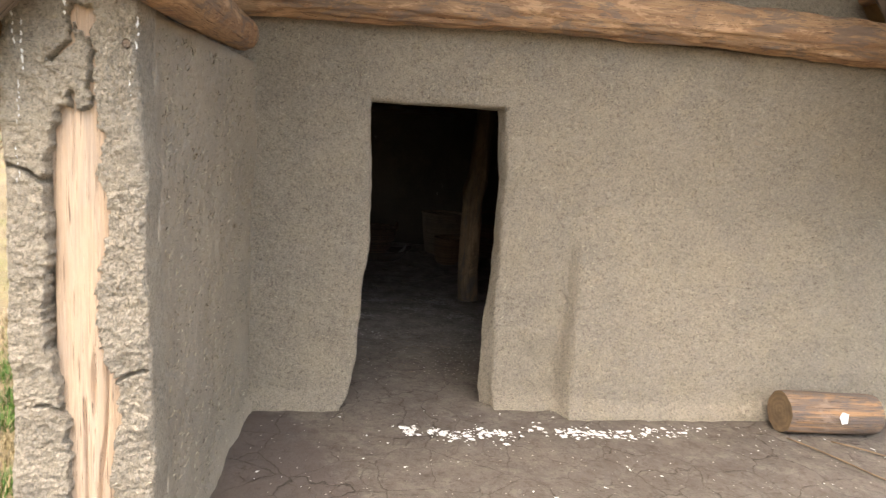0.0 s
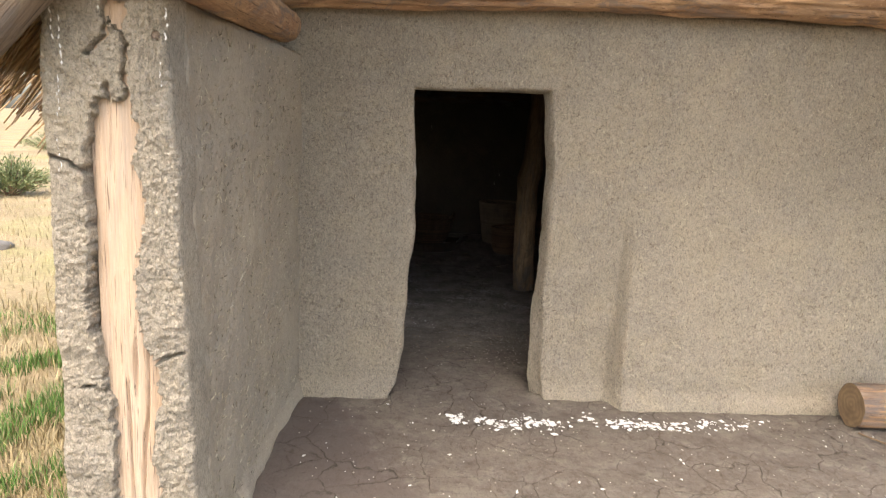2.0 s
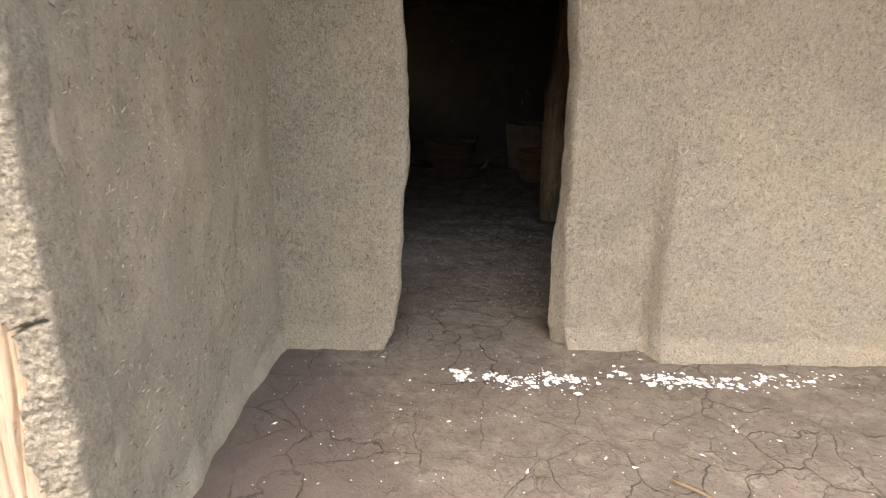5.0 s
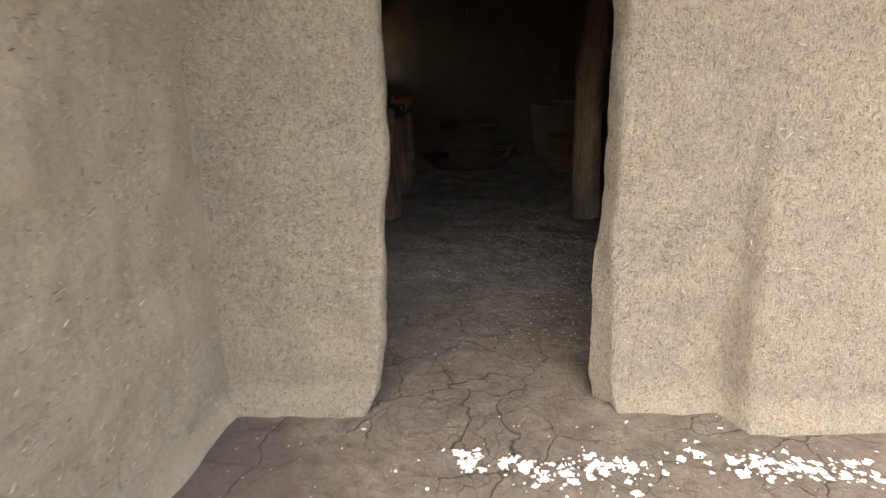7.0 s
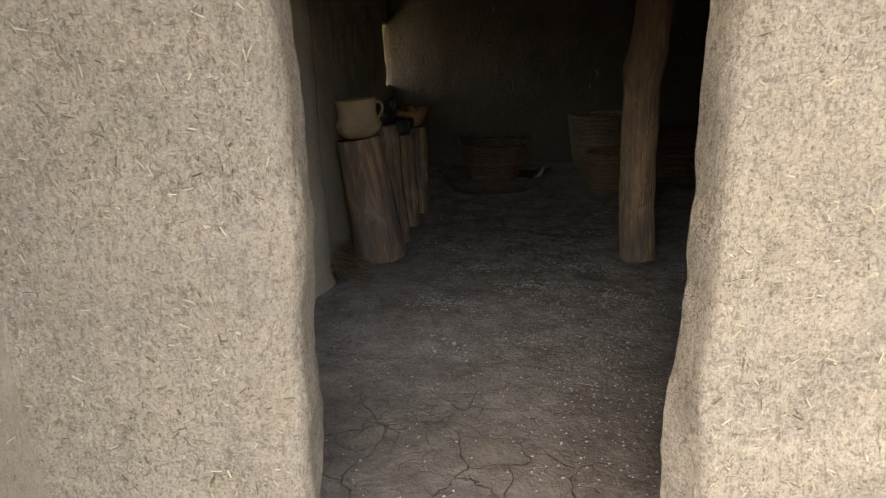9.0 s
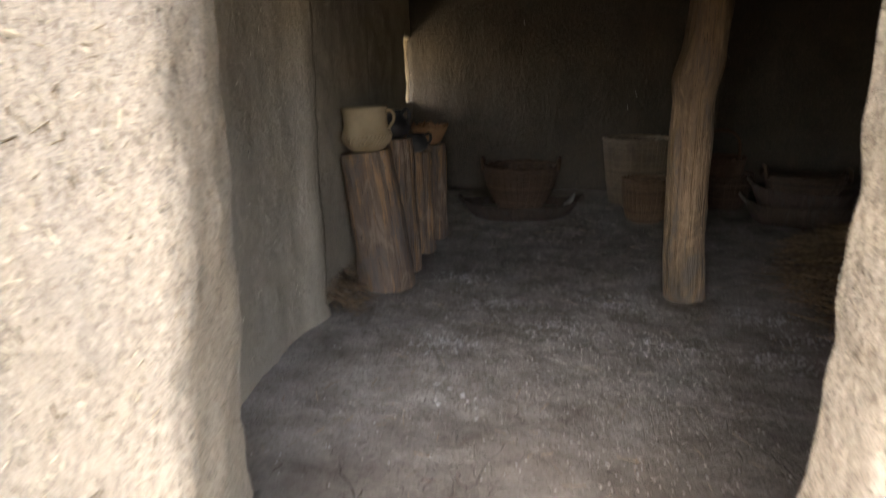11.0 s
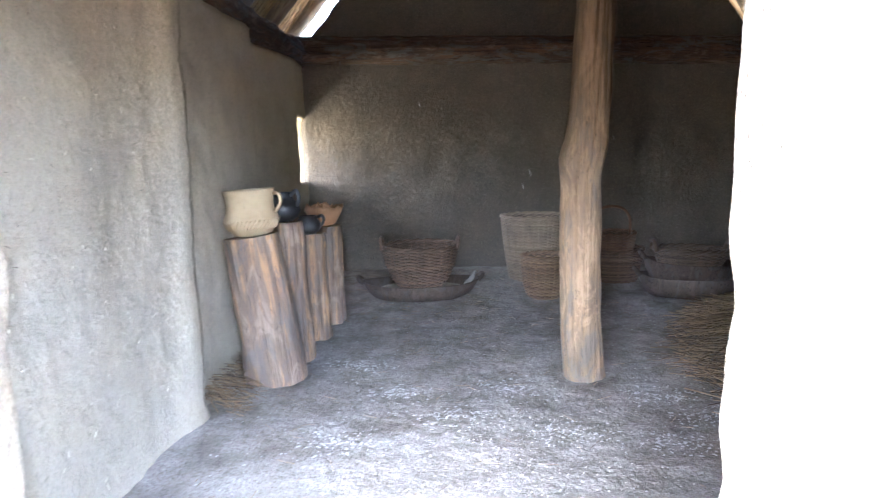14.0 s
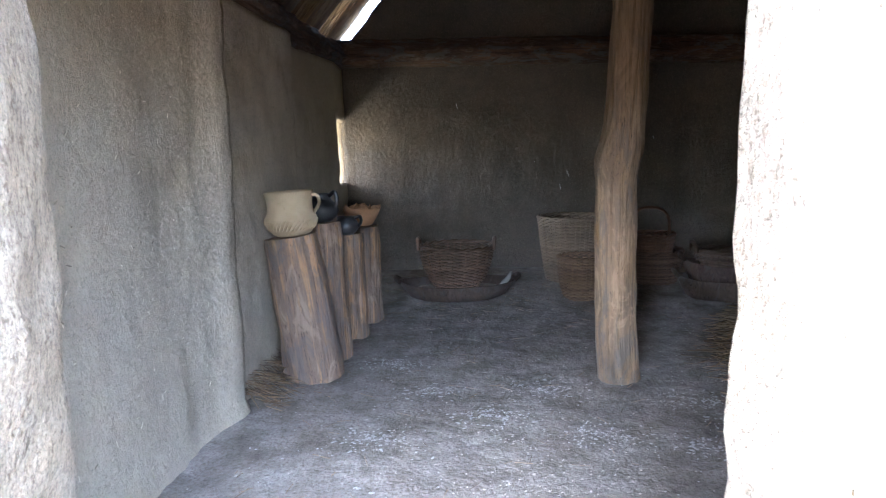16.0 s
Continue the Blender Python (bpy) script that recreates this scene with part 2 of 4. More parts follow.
def floor_material():
    a = Mat("trodden_mud_floor", 0.95, 0.12)
    p = a.coord("Position")
    warp = a.n.new("ShaderNodeVectorMath")
    warp.operation = 'ADD'
    nt = a.n.new("ShaderNodeTexNoise")
    nt.inputs["Scale"].default_value, nt.inputs["Detail"].default_value = 5.0, 4.0
    sc = a.n.new("ShaderNodeVectorMath")
    sc.operation = 'SCALE'
    sc.inputs["Scale"].default_value = 0.16
    a.l.new(p, nt.inputs["Vector"])
    a.l.new(nt.outputs["Color"], sc.inputs[0])
    a.l.new(p, warp.inputs[0])
    a.l.new(sc.outputs[0], warp.inputs[1])
    cr1 = a.cells(warp.outputs[0], 3.1)
    cr2 = a.cells(warp.outputs[0], 9.5)
    keep = a.noise(p, 1.7, 3)
    c1 = a.math('MULTIPLY', a.ramp(cr1, (0.0, 0.9), (0.011, 0.0)), a.ramp(keep, (0.38, 0.0), (0.48, 1.0)))
    c2 = a.math('MULTIPLY', a.ramp(cr2, (0.0, 0.7), (0.026, 0.0)), a.ramp(keep, (0.46, 0.0), (0.57, 1.0)))
    big = a.noise(p, 1.6, 5, 0.65)
    mid = a.noise(p, 7.5, 5, 0.7)
    fine = a.noise(p, 75, 4, 0.7)
    c = a.mix(a.ramp(big, (0.38, 0.0), (0.66, 1.0)), (0.165, 0.139, 0.113), (0.122, 0.103, 0.086))
    c = a.mix(a.ramp(mid, (0.5, 0.0), (0.72, 0.75)), c, (0.225, 0.196, 0.163))
    c = a.mix(a.ramp(mid, (0.30, 0.7), (0.44, 0.0)), c, (0.085, 0.07, 0.058))
    c = a.mix(a.ramp(a.noise(p, 24, 5, 0.7), (0.36, 0.6), (0.47, 0.0)), c, (0.09, 0.074, 0.06))
    c = a.mix(a.ramp(fine, (0.35, 0.5), (0.46, 0.0)), c, (0.10, 0.08, 0.06))
    c = a.mix(a.ramp(fine, (0.66, 0.0), (0.75, 0.6)), c, (0.55, 0.52, 0.47))
    # pale chalky dust inside the house; its colour also carries the floor's brightness there
    sepi = a.n.new("ShaderNodeSeparateXYZ")
    a.l.new(p, sepi.inputs[0])
    indoors = a.ramp(a.math('MULTIPLY', sepi.outputs[1], 0.1), (0.44, 0.0), (0.53, 1.0))
    chalk = a.math('MULTIPLY', a.math('MULTIPLY', a.ramp(a.noise(p, 4.2, 7, 0.72), (0.34, 0.0), (0.66, 0.75)), a.ramp(fine, (0.38, 0.4), (0.55, 1.0))), indoors)
    c = a.mix(chalk, c, (0.40, 0.372, 0.335))
    # damp corner of the porch
    sep = a.n.new("ShaderNodeSeparateXYZ")
    a.l.new(p, sep.inputs[0])
    wob = a.math('MULTIPLY', a.math('SUBTRACT', mid, 0.5), 0.35)
    edge = a.math('ADD', a.math('ADD', sep.outputs[0], a.math('MULTIPLY', sep.outputs[1], 0.42)), wob)
    damp = a.math('MULTIPLY', a.ramp(a.math('MULTIPLY', edge, 0.5), (0.56, 1.0), (0.635, 0.0)), a.ramp(a.math('MULTIPLY', sep.outputs[1], 0.1), (0.355, 1.0), (0.366, 0.0)))
    c = a.mix(a.math('MULTIPLY', damp, 0.72), c, (0.105, 0.085, 0.075))
    porch = a.math('SUBTRACT', 1.0, a.math('MULTIPLY', indoors, 0.82))
    c1, c2 = a.math('MULTIPLY', c1, porch), a.math('MULTIPLY', c2, porch)
    c = a.mix(c1, c, (0.06, 0.05, 0.04))
    c = a.mix(c2, c, (0.08, 0.065, 0.05))
    a.color(c)
    a.bump(a.math('SUBTRACT', 1.0, c1), 0.012, 0.7)
    a.bump(a.math('SUBTRACT', 1.0, c2), 0.012, 0.6)
    a.bump(mid, 0.045, 0.6)
    a.bump(fine, 0.008, 0.7)
    return a.m


FLOOR = floor_material()


def ground_material():
    a = Mat("dry_meadow_soil", 0.95, 0.1)
    p = a.coord("Position")
    c = a.mix(a.ramp(a.noise(p, 0.6, 5), (0.4, 0.0), (0.65, 1.0)), (0.30, 0.235, 0.14), (0.22, 0.17, 0.10))
    c = a.mix(a.ramp(a.noise(p, 0.35, 4), (0.52, 0.0), (0.66, 0.6)), c, (0.22, 0.23, 0.08))
    c = a.mix(a.ramp(a.noise(p, 14, 4, 0.7), (0.36, 0.7), (0.5, 0.0)), c, (0.22, 0.165, 0.095))
    c = a.mix(a.ramp(a.noise(p, 40, 4, 0.7), (0.55, 0.0), (0.7, 0.6)), c, (0.46, 0.38, 0.235))
    a.color(c)
    a.bump(a.noise(p, 20, 5, 0.7), 0.05, 0.7)
    return a.m


GROUND = ground_material()


# ---- mesh tools ----
class Buf:
    def __init__(self):
        self.v, self.f = [], []

    def quadstrip(self, rings, closed=True, cap0=False, cap1=False):
        base, n = len(self.v), len(rings[0])
        for r in rings:
            self.v.extend(r)
        for i in range(len(rings) - 1):
            for j in range(n if closed else n - 1):
                k = (j + 1) % n
                self.f.append((base + i * n + j, base + i * n + k, base + (i + 1) * n + k, base + (i + 1) * n + j))
        if cap0:
            self.f.append(tuple(base + j for j in reversed(range(n))))
        if cap1:
            self.f.append(tuple(base + (len(rings) - 1) * n + j for j in range(n)))

    def tube(self, pts, radii, seg=6, caps=True, closed=False):
        pts = [Vector(p) for p in pts]
        n = len(pts)
        if isinstance(radii, (int, float)):
            radii = [radii] * n
        ref = Vector((0.31, 0.17, 0.93))
        rings = []
        for i, p in enumerate(pts):
            d = (pts[(i + 1) % n] - pts[i - 1]) if closed else (pts[min(i + 1, n - 1)] - pts[max(i - 1, 0)])
            d.normalize()
            s = d.cross(ref)
            if s.length < 1e-3:
                s = d.cross(Vector((1, 0, 0)))
            s.normalize()
            u = s.cross(d)
            rings.append([tuple(p + radii[i] * (math.cos(2 * math.pi * k / seg) * s + math.sin(2 * math.pi * k / seg) * u)) for k in range(seg)])
        if closed:
            rings.append(rings[0])
        self.quadstrip(rings, True, caps and not closed, caps and not closed)

    def lathe(self, profile, seg=40, wob=0.0, squash=(1, 1), cap0=True, cap1=False):
        rings = []
        for r, z in profile:
            ring = []
            for k in range(seg):
                an = 2 * math.pi * k / seg
                rr = r * (1 + wob * nz(math.cos(an), math.sin(an), z * 6, 1.4))
                ring.append((rr * math.cos(an) * squash[0], rr * math.sin(an) * squash[1], z))
            rings.append(ring)
        self.quadstrip(rings, True, cap0, cap1)


def part(name, buf, material, parent=None, label="", smooth_faces=True, m=None):
    """Links a buffer as one mesh object, under a thing or a part if one is given."""
    me = bpy.data.meshes.new(name)
    me.from_pydata(buf.v, [], buf.f)
    me.update()
    bm = bmesh.new()
    bm.from_mesh(me)
    bmesh.ops.recalc_face_normals(bm, faces=bm.faces)
    bm.to_mesh(me)
    bm.free()
    if smooth_faces:
        me.polygons.foreach_set("use_smooth", [True] * len(me.polygons))
    me.materials.append(material)
    ob = new(name, me)
    if parent is not None:
        ob.parent = parent
    if m is not None:
        ob.matrix_basis = m
    if label:
        tagged(ob, label)
    return ob


def empty(name, m, label, category, group=""):
    ob = new(name)
    ob.empty_display_size = 0.1
    ob.matrix_basis = m
    return tagged(ob, label, category, group)


def slab(name, fpoint, bpoint, U, Z, material, hole=None, layers=10, rough=0.006, label="", swell=None):
    """A thick wall of daub between a front and a back sheet; hole: index ranges (u0, u1, z0, z1) left open through it."""
    nu, nzz = len(U), len(Z)
    F, B = {}, {}
    for i, u in enumerate(U):
        for j, z in enumerate(Z):
            F[i, j], B[i, j] = Vector(fpoint(u, z)), Vector(bpoint(u, z))

    def inside(i, j):
        return hole and hole[0] <= i < hole[1] and hole[2] <= j < hole[3]

    buf = Buf()
    idx = {}

    def vert(side, i, j, k=0):
        key = (side, i, j, k)
        if key not in idx:
            if side == 'F':
                p = F[i, j]
            elif side == 'B':
                p = B[i, j]
            else:
                p = F[i, j].lerp(B[i, j], k / layers)
                if swell:
                    p.x += swell(p)
            d = Vector((nz(*p, 5.0) * 2.2 + nz(*p, 17.0), nz(p.x + 7, p.y, p.z, 5.0) * 2.2 + nz(p.x + 7, p.y, p.z, 17.0), 0.25 * nz(p.x, p.y + 9, p.z, 9.0)))
            idx[key] = len(buf.v)
            buf.v.append(tuple(p + d * rough))
        return idx[key]

    edges = {}
    for i in range(nu - 1):
        for j in range(nzz - 1):
            if inside(i, j):
                continue
            q = ((i, j), (i + 1, j), (i + 1, j + 1), (i, j + 1))
            buf.f.append(tuple(vert('F', *c) for c in q))
            buf.f.append(tuple(vert('B', *c) for c in reversed(q)))
            for a, b in zip(q, q[1:] + q[:1]):
                e = (min(a, b), max(a, b))
                edges[e] = edges.get(e, 0) + 1

    def rim(c, k):
        return vert('F', *c) if k == 0 else vert('B', *c) if k == layers else vert('R', *c, k)

    for (a, b), count in edges.items():
        if count == 1:
            for k in range(layers):
                buf.f.append((rim(a, k), rim(b, k), rim(b, k + 1), rim(a, k + 1)))
    ob = part(name, buf, material)
    return tagged(ob, label, "wall", kind="structure")


def steps(a, b, d):
    return [float(v) for v in np.linspace(a, b, max(2, int(round(abs(b - a) / d)) + 1))]


def log_thing(name, p0, p1, r0, r1, material, label, category="log", bend=0.02, seed=0, seg=28, knots=0.006, kind="", parent=None, path=None, ends=True, groove=0.0, cut=None):
    """A log from p0 to p1, in its own frame with z along it; the cut ends are parts."""
    p0, p1 = Vector(p0), Vector(p1)
    L = (p1 - p0).length
    m = Matrix.Translation(p0) @ (p1 - p0).to_track_quat('Z', 'Y').to_matrix().to_4x4()
    if path:
        m = Matrix.Translation(p0)
    n = max(8, int(L / 0.04))
    rings = []
    for i in range(n + 1):
        s = i / n
        off = Vector((bend * L * math.sin(s * math.pi) * math.cos(seed), bend * L * math.sin(s * math.pi) * math.sin(seed)))
        if path:
            off = Vector(path(s))
        r = r0 + (r1 - r0) * s
        edge = min(s, 1 - s) * L
        if edge < 0.01:
            r *= 0.97
        ring = []
        for k in range(seg):
            an = 2 * math.pi * k / seg
            rr = r * (1 + 0.05 * nz(math.cos(an) + seed, math.sin(an), s * L * 0.7, 1.6)) + knots * nz(math.cos(an) * 2 + seed, math.sin(an) * 2, s * L * 3, 1.8)
            if name == "roof_post":
                rr += 0.022 * math.exp(-((s * L - 1.16) / 0.07) ** 2) * max(0.0, math.cos(an - math.pi * 1.08)) + 0.010 * math.exp(-((s * L - 1.20) / 0.10) ** 2)
            if groove:
                rr -= groove * max(0.0, nz(math.cos(an) * 5 + seed, math.sin(an) * 5, s * L * 0.8, 1.3)) * 2
            ring.append((off.x + rr * math.cos(an), off.y + rr * math.sin(an), s * L))
        rings.append(ring)
    buf = Buf()
    buf.quadstrip(rings)
    ob = part(name, buf, material, parent, m=m)
    if parent is None:
        tagged(ob, label, category, kind=kind)
    if ends:
        for ring, z, sgn in ((rings[0], 0.0, 1), (rings[-1], L, -1)):
            cx, cy = sum(v[0] for v in ring) / seg, sum(v[1] for v in ring) / seg
            eb = Buf()
            eb.quadstrip([[(cx + (v[0] - cx) * q, cy + (v[1] - cy) * q, z + sgn * 0.002 + 0.003 * nz(v[0] * q, v[1] * q, seed, 30)) for v in ring] for q in (0.99, 0.66, 0.33, 0.05)], cap1=True)
            if parent is None:
                part("cut_end", eb, cut or CUT, ob, "" if cut else "pale sawn end grain")
            else:
                part("cut_end", eb, CUT, ob)
    return ob


# ---- ground and floor ----
def grid(x0, x1, y0, y1, d, zf):
    b = Buf()
    X, Y = steps(x0, x1, d), steps(y0, y1, d)
    b.quadstrip([[(x, y, zf(x, y)) for x in X] for y in Y], closed=False)
    return b


def floor_z(x, y):
    return 0.014 * nz(x, y, 0, 1.3) + 0.012 * nz(x, y, 3, 4.0) + 0.007 * nz(x, y, 5, 13.0) + 0.15 * smooth(7.6, 9.0, y)


gb = Buf()
rr = [0.5, 3, 6, 10, 16, 25, 45, 90, 200, 600, 2500]
gb.quadstrip([[(1.3 + r * math.cos(a * math.pi / 24), 4 + r * math.sin(a * math.pi / 24), -0.06 + (0.04 * nz(r * math.cos(a), r * math.sin(a), 0, 0.3) if r > 8 else 0)) for a in range(48)] for r in rr], cap0=True)
tagged(part("ground", gb, GROUND), "dry sunlit meadow with sparse yellow grass", "ground", kind="structure")
tagged(part("floor", grid(-0.9, 5.2, -2.5, 9.05, 0.03, floor_z), FLOOR), "trodden cracked grey-brown mud floor", "floor", kind="structure")

# ---- walls ----
XL = [(0.0, -0.035), (0.07, 0.005), (0.37, 0.036), (0.6, 0.048), (1.0, 0.072), (1.35, 0.070), (1.78, 0.045), (3.0, 0.045)]
XR = [(0.0, 0.885), (0.1, 0.868), (0.4, 0.848), (0.6, 0.834), (1.0, 0.848), (1.4, 0.845), (1.8, 0.80), (3.0, 0.80)]
DOOR_L, DOOR_R, DOOR_T = 0.06, 0.84, 1.80


def door_x(u, z):
    xl, xr = curve_at(XL, z), curve_at(XR, z)
    if u <= DOOR_L:
        return -0.85 + (u + 0.85) * (xl + 0.85) / (DOOR_L + 0.85)
    if u >= DOOR_R:
        return u + (xr - DOOR_R) * (1 - smooth(DOOR_R, 1.4, u))
    return xl + (u - DOOR_L) * (xr - xl) / (DOOR_R - DOOR_L)


def door_gap(u, z):
    du = max(DOOR_L - u, u - DOOR_R, 0)
    return math.hypot(du, max(z - DOOR_T, 0)) if z > DOOR_T else du


def rounded(d, r):
    return r - math.sqrt(max(0.0, r * r - (r - d) ** 2)) if d < r else 0.0


def front_face(u, z):
    x = door_x(u, z)
    y = 3.66 + rounded(door_gap(u, z), 0.03)
    y -= 0.13 * smooth(1.26, 1.325, x - 0.03 * z) * (1 - smooth(0.15, 1.55, z))
    y -= 0.04 * (1 - smooth(0.0, 0.12, z)) * (1 if u > DOOR_R or u < DOOR_L else 0)
    return (x, y, z + (0.02 * smooth(0.2, 0.8, x) - 0.012 if abs(z - DOOR_T) < 0.3 else 0))


def inner_face(u, z):
    x, g = door_x(u, z), door_gap(u, z)
    near = 1 - smooth(0.0, 0.25, g)
    y = 3.86 - (0.10 if x > 0.45 else 0.05) * near - rounded(g, 0.010) + 0.14 * (1 - smooth(0.06, 0.5, x))
    return (x + (-0.02 - 0.035 * (1 - smooth(0.25, 0.75, z)) if u >= DOOR_R else -0.05 if u <= DOOR_L else 0.0) * near, y, z)


U = steps(-0.85, -0.08, 0.025) + steps(-0.065, DOOR_L, 0.011) + steps(DOOR_L, DOOR_R, 0.03)[1:] + steps(DOOR_R + 0.011, 1.0, 0.011) + steps(1.02, 4.3, 0.025)
Z = steps(-0.08, 1.72, 0.025) + steps(1.74, DOOR_T, 0.012) + steps(DOOR_T + 0.012, 1.88, 0.012) + steps(1.9, 2.26, 0.025)
iu0, iu1 = min(range(len(U)), key=lambda i: abs(U[i] - DOOR_L)), min(range(len(U)), key=lambda i: abs(U[i] - DOOR_R))
iz1 = min(range(len(Z)), key=lambda i: abs(Z[i] - DOOR_T))
slab("wall_front", front_face, inner_face, U, Z, MUD, (iu0, iu1, 0, iz1), 16, 0.006, "rough straw-tempered mud plaster wall with a low doorway",
     swell=lambda p: 0.012 * max(0.0, 1 - abs(p.y - 3.80) / 0.15) if -0.3 < p.x < 0.3 else 0.0)

INNER = [(1.99, -0.655), (2.3, -0.652), (3.2, -0.605), (3.66, -0.57), (3.82, -0.57), (3.95, -0.60), (5.2, -0.585), (5.45, -0.595), (5.62, -0.59), (5.76, -0.565), (5.87, -0.512), (5.95, -0.503), (5.975, -0.60), (6.25, -0.575), (7.1, -0.555), (7.19, -0.552), (7.25, -0.73), (8.38, -0.56), (8.47, -0.56), (8.95, -0.60)]
WIN = (8.47, 8.915, 0.95, 1.50)


def lean(z):
    """How far the porch end of the side wall leans outwards."""
    return 0.008 - 0.058 * (z - 0.3) / 1.6


def left_in(y, z):
    return (curve_at(INNER, y) + lean(z) * (1 - smooth(2.0, 3.5, y)) + 0.012 * nz(0, y, z, 1.5) + 0.02 * (1 - smooth(0, 0.10, z)), y, z)


def left_out(y, z):
    return (-1.05 + 0.012 * nz(3, y, z, 1.5), y, z + (0.045 if z > 1.9 else 0.0))


U = steps(2.1, WIN[0], 0.025) + steps(WIN[0], WIN[1], 0.025)[1:] + [8.95, 9.2]
Z = steps(-0.08, WIN[2], 0.03) + steps(WIN[2], WIN[3], 0.03)[1:] + steps(WIN[3], 1.93, 0.03)[1:]
iw0, iw1 = U.index(WIN[0]), U.index(WIN[1])
slab("wall_left", left_in, left_out, U, Z, MUD_SMOOTH, (iw0, iw1, Z.index(WIN[2]), Z.index(WIN[3])), 8, 0.007, "uneven mud plaster side wall with a small window")

Z = steps(-0.08, 1.86, 0.035)
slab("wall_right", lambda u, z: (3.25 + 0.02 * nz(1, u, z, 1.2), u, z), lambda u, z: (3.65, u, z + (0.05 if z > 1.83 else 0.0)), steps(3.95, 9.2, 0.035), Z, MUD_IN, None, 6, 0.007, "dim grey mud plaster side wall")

ROOF_SLOPE, RIDGE_X = 1.15, 1.31


def roof_z(x):
    return 2.46 + ROOF_SLOPE * (1.86 - abs(x - RIDGE_X))


def gable(name, y0, y1, x0, x1, z0, gap, material, label):
    us = steps(x0, x1, 0.05)
    vs = steps(0, 1, 0.025)
    top = lambda x: max(z0 + 0.05, roof_z(x) - gap * (1.0 if x < RIDGE_X else 0.5) * smooth(1.38, 1.52, abs(x - RIDGE_X)) + 0.14 * (1 - smooth(1.38, 1.52, abs(x - RIDGE_X))))
    slab(name, lambda u, v: (u, y0 + 0.02 * nz(u, 2, v * 3, 1.2), z0 + (top(u) - z0) * v), lambda u, v: (u, y1, z0 + (top(u) - z0) * v), us, vs, material, None, 4, 0.007, label)


gable("wall_back", 8.92, 9.25, -0.62, 3.38, -0.08, 0.32, MUD_IN, "dark mud plaster gable wall with the room's dimness in its colour")
gable("wall_gable", 3.74, 3.98, -0.62, 3.38, 2.27, -0.09, MUD, "mud plaster infill above the tie beam")


# ---- chopped straw that stands out of the plaster ----
CHAFF = straw_material("chopped_straw", (0.12, 0.09, 0.055), (0.58, 0.50, 0.35))


def chaff(name, face, u0, u1, z0, z1, count, out, seed, label, skip=None):
    rnd = random.Random(seed)
    b = Buf()
    for _ in range(count):
        u, z = rnd.uniform(u0, u1), rnd.uniform(z0, z1)
        if skip and skip(u, z):
            continue
        an, ln = rnd.uniform(0, 3.14), rnd.choice((0.005, 0.007, 0.010, 0.014, 0.022))
        p = Vector(face(u, z)) + Vector(out) * rnd.uniform(0.0, 0.006)
        q = Vector(face(u + ln * math.cos(an), z + ln * math.sin(an))) + Vector(out) * rnd.uniform(0.0, 0.010)
        b.tube([p, q], rnd.uniform(0.0009, 0.0021), 3, False)
    return tagged(part(name, b, CHAFF), label, "straw", kind="stuff")


chaff("wall_chaff", front_face, -0.55, 3.9, 0.03, 2.15, 16000, (0, -1, 0), 31, "bits of chopped straw in the mud plaster", lambda u, z: DOOR_L - 0.03 < u < DOOR_R + 0.03 and z < DOOR_T + 0.03)
chaff("wall_chaff", left_in, 2.15, 3.6, 0.05, 1.88, 3600, (1, 0, 0), 32, "bits of chopped straw in the mud plaster")
chaff("wall_chaff", left_in, 3.95, 5.8, 0.05, 1.88, 700, (1, 0, 0), 33, "bits of chopped straw in the mud plaster")


# ---- broken end of the side wall with the bare post ----
PEEL_L = [(-0.1, -0.885), (0.42, -0.893), (0.62, -0.897), (0.75, -0.905), (0.83, -0.917), (0.93, -0.945), (1.02, -0.955), (1.10, -0.957), (1.17, -0.935), (1.27, -0.930), (1.34, -0.945), (1.41, -0.945), (1.53, -0.925), (1.60, -0.92), (1.62, -0.90)]
PEEL_R = [(-0.1, -0.755), (0.40, -0.762), (0.52, -0.785), (0.62, -0.762), (0.74, -0.757), (0.81, -0.762), (0.87, -0.79), (0.97, -0.812), (1.07, -0.82), (1.17, -0.80), (1.28, -0.785), (1.36, -0.785), (1.44, -0.808), (1.54, -0.80), (1.62, -0.812)]
CRACKS = [[(-0.818, 1.62), (-0.825, 1.70), (-0.81, 1.77), (-0.835, 1.85), (-0.875, 1.87)], [(-0.875, 1.87), (-0.865, 1.80), (-0.90, 1.77), (-0.93, 1.74)], [(-0.865, 1.62), (-0.87, 1.66)],
          [(-0.94, 1.40), (-0.99, 1.43), (-1.04, 1.45)], [(-0.66, 0.86), (-0.71, 0.845), (-0.765, 0.82)], [(-0.905, 0.72), (-0.95, 0.745), (-0.975, 0.74)], [(-0.89, 0.45), (-0.90, 0.35)]]


def seg_dist(x, z, a, b):
    ax, az, bx, bz = *a, *b
    t = max(0, min(1, ((x - ax) * (bx - ax) + (z - az) * (bz - az)) / ((bx - ax) ** 2 + (bz - az) ** 2 + 1e-9)))
    return math.hypot(x - ax - t * (bx - ax), z - az - t * (bz - az))


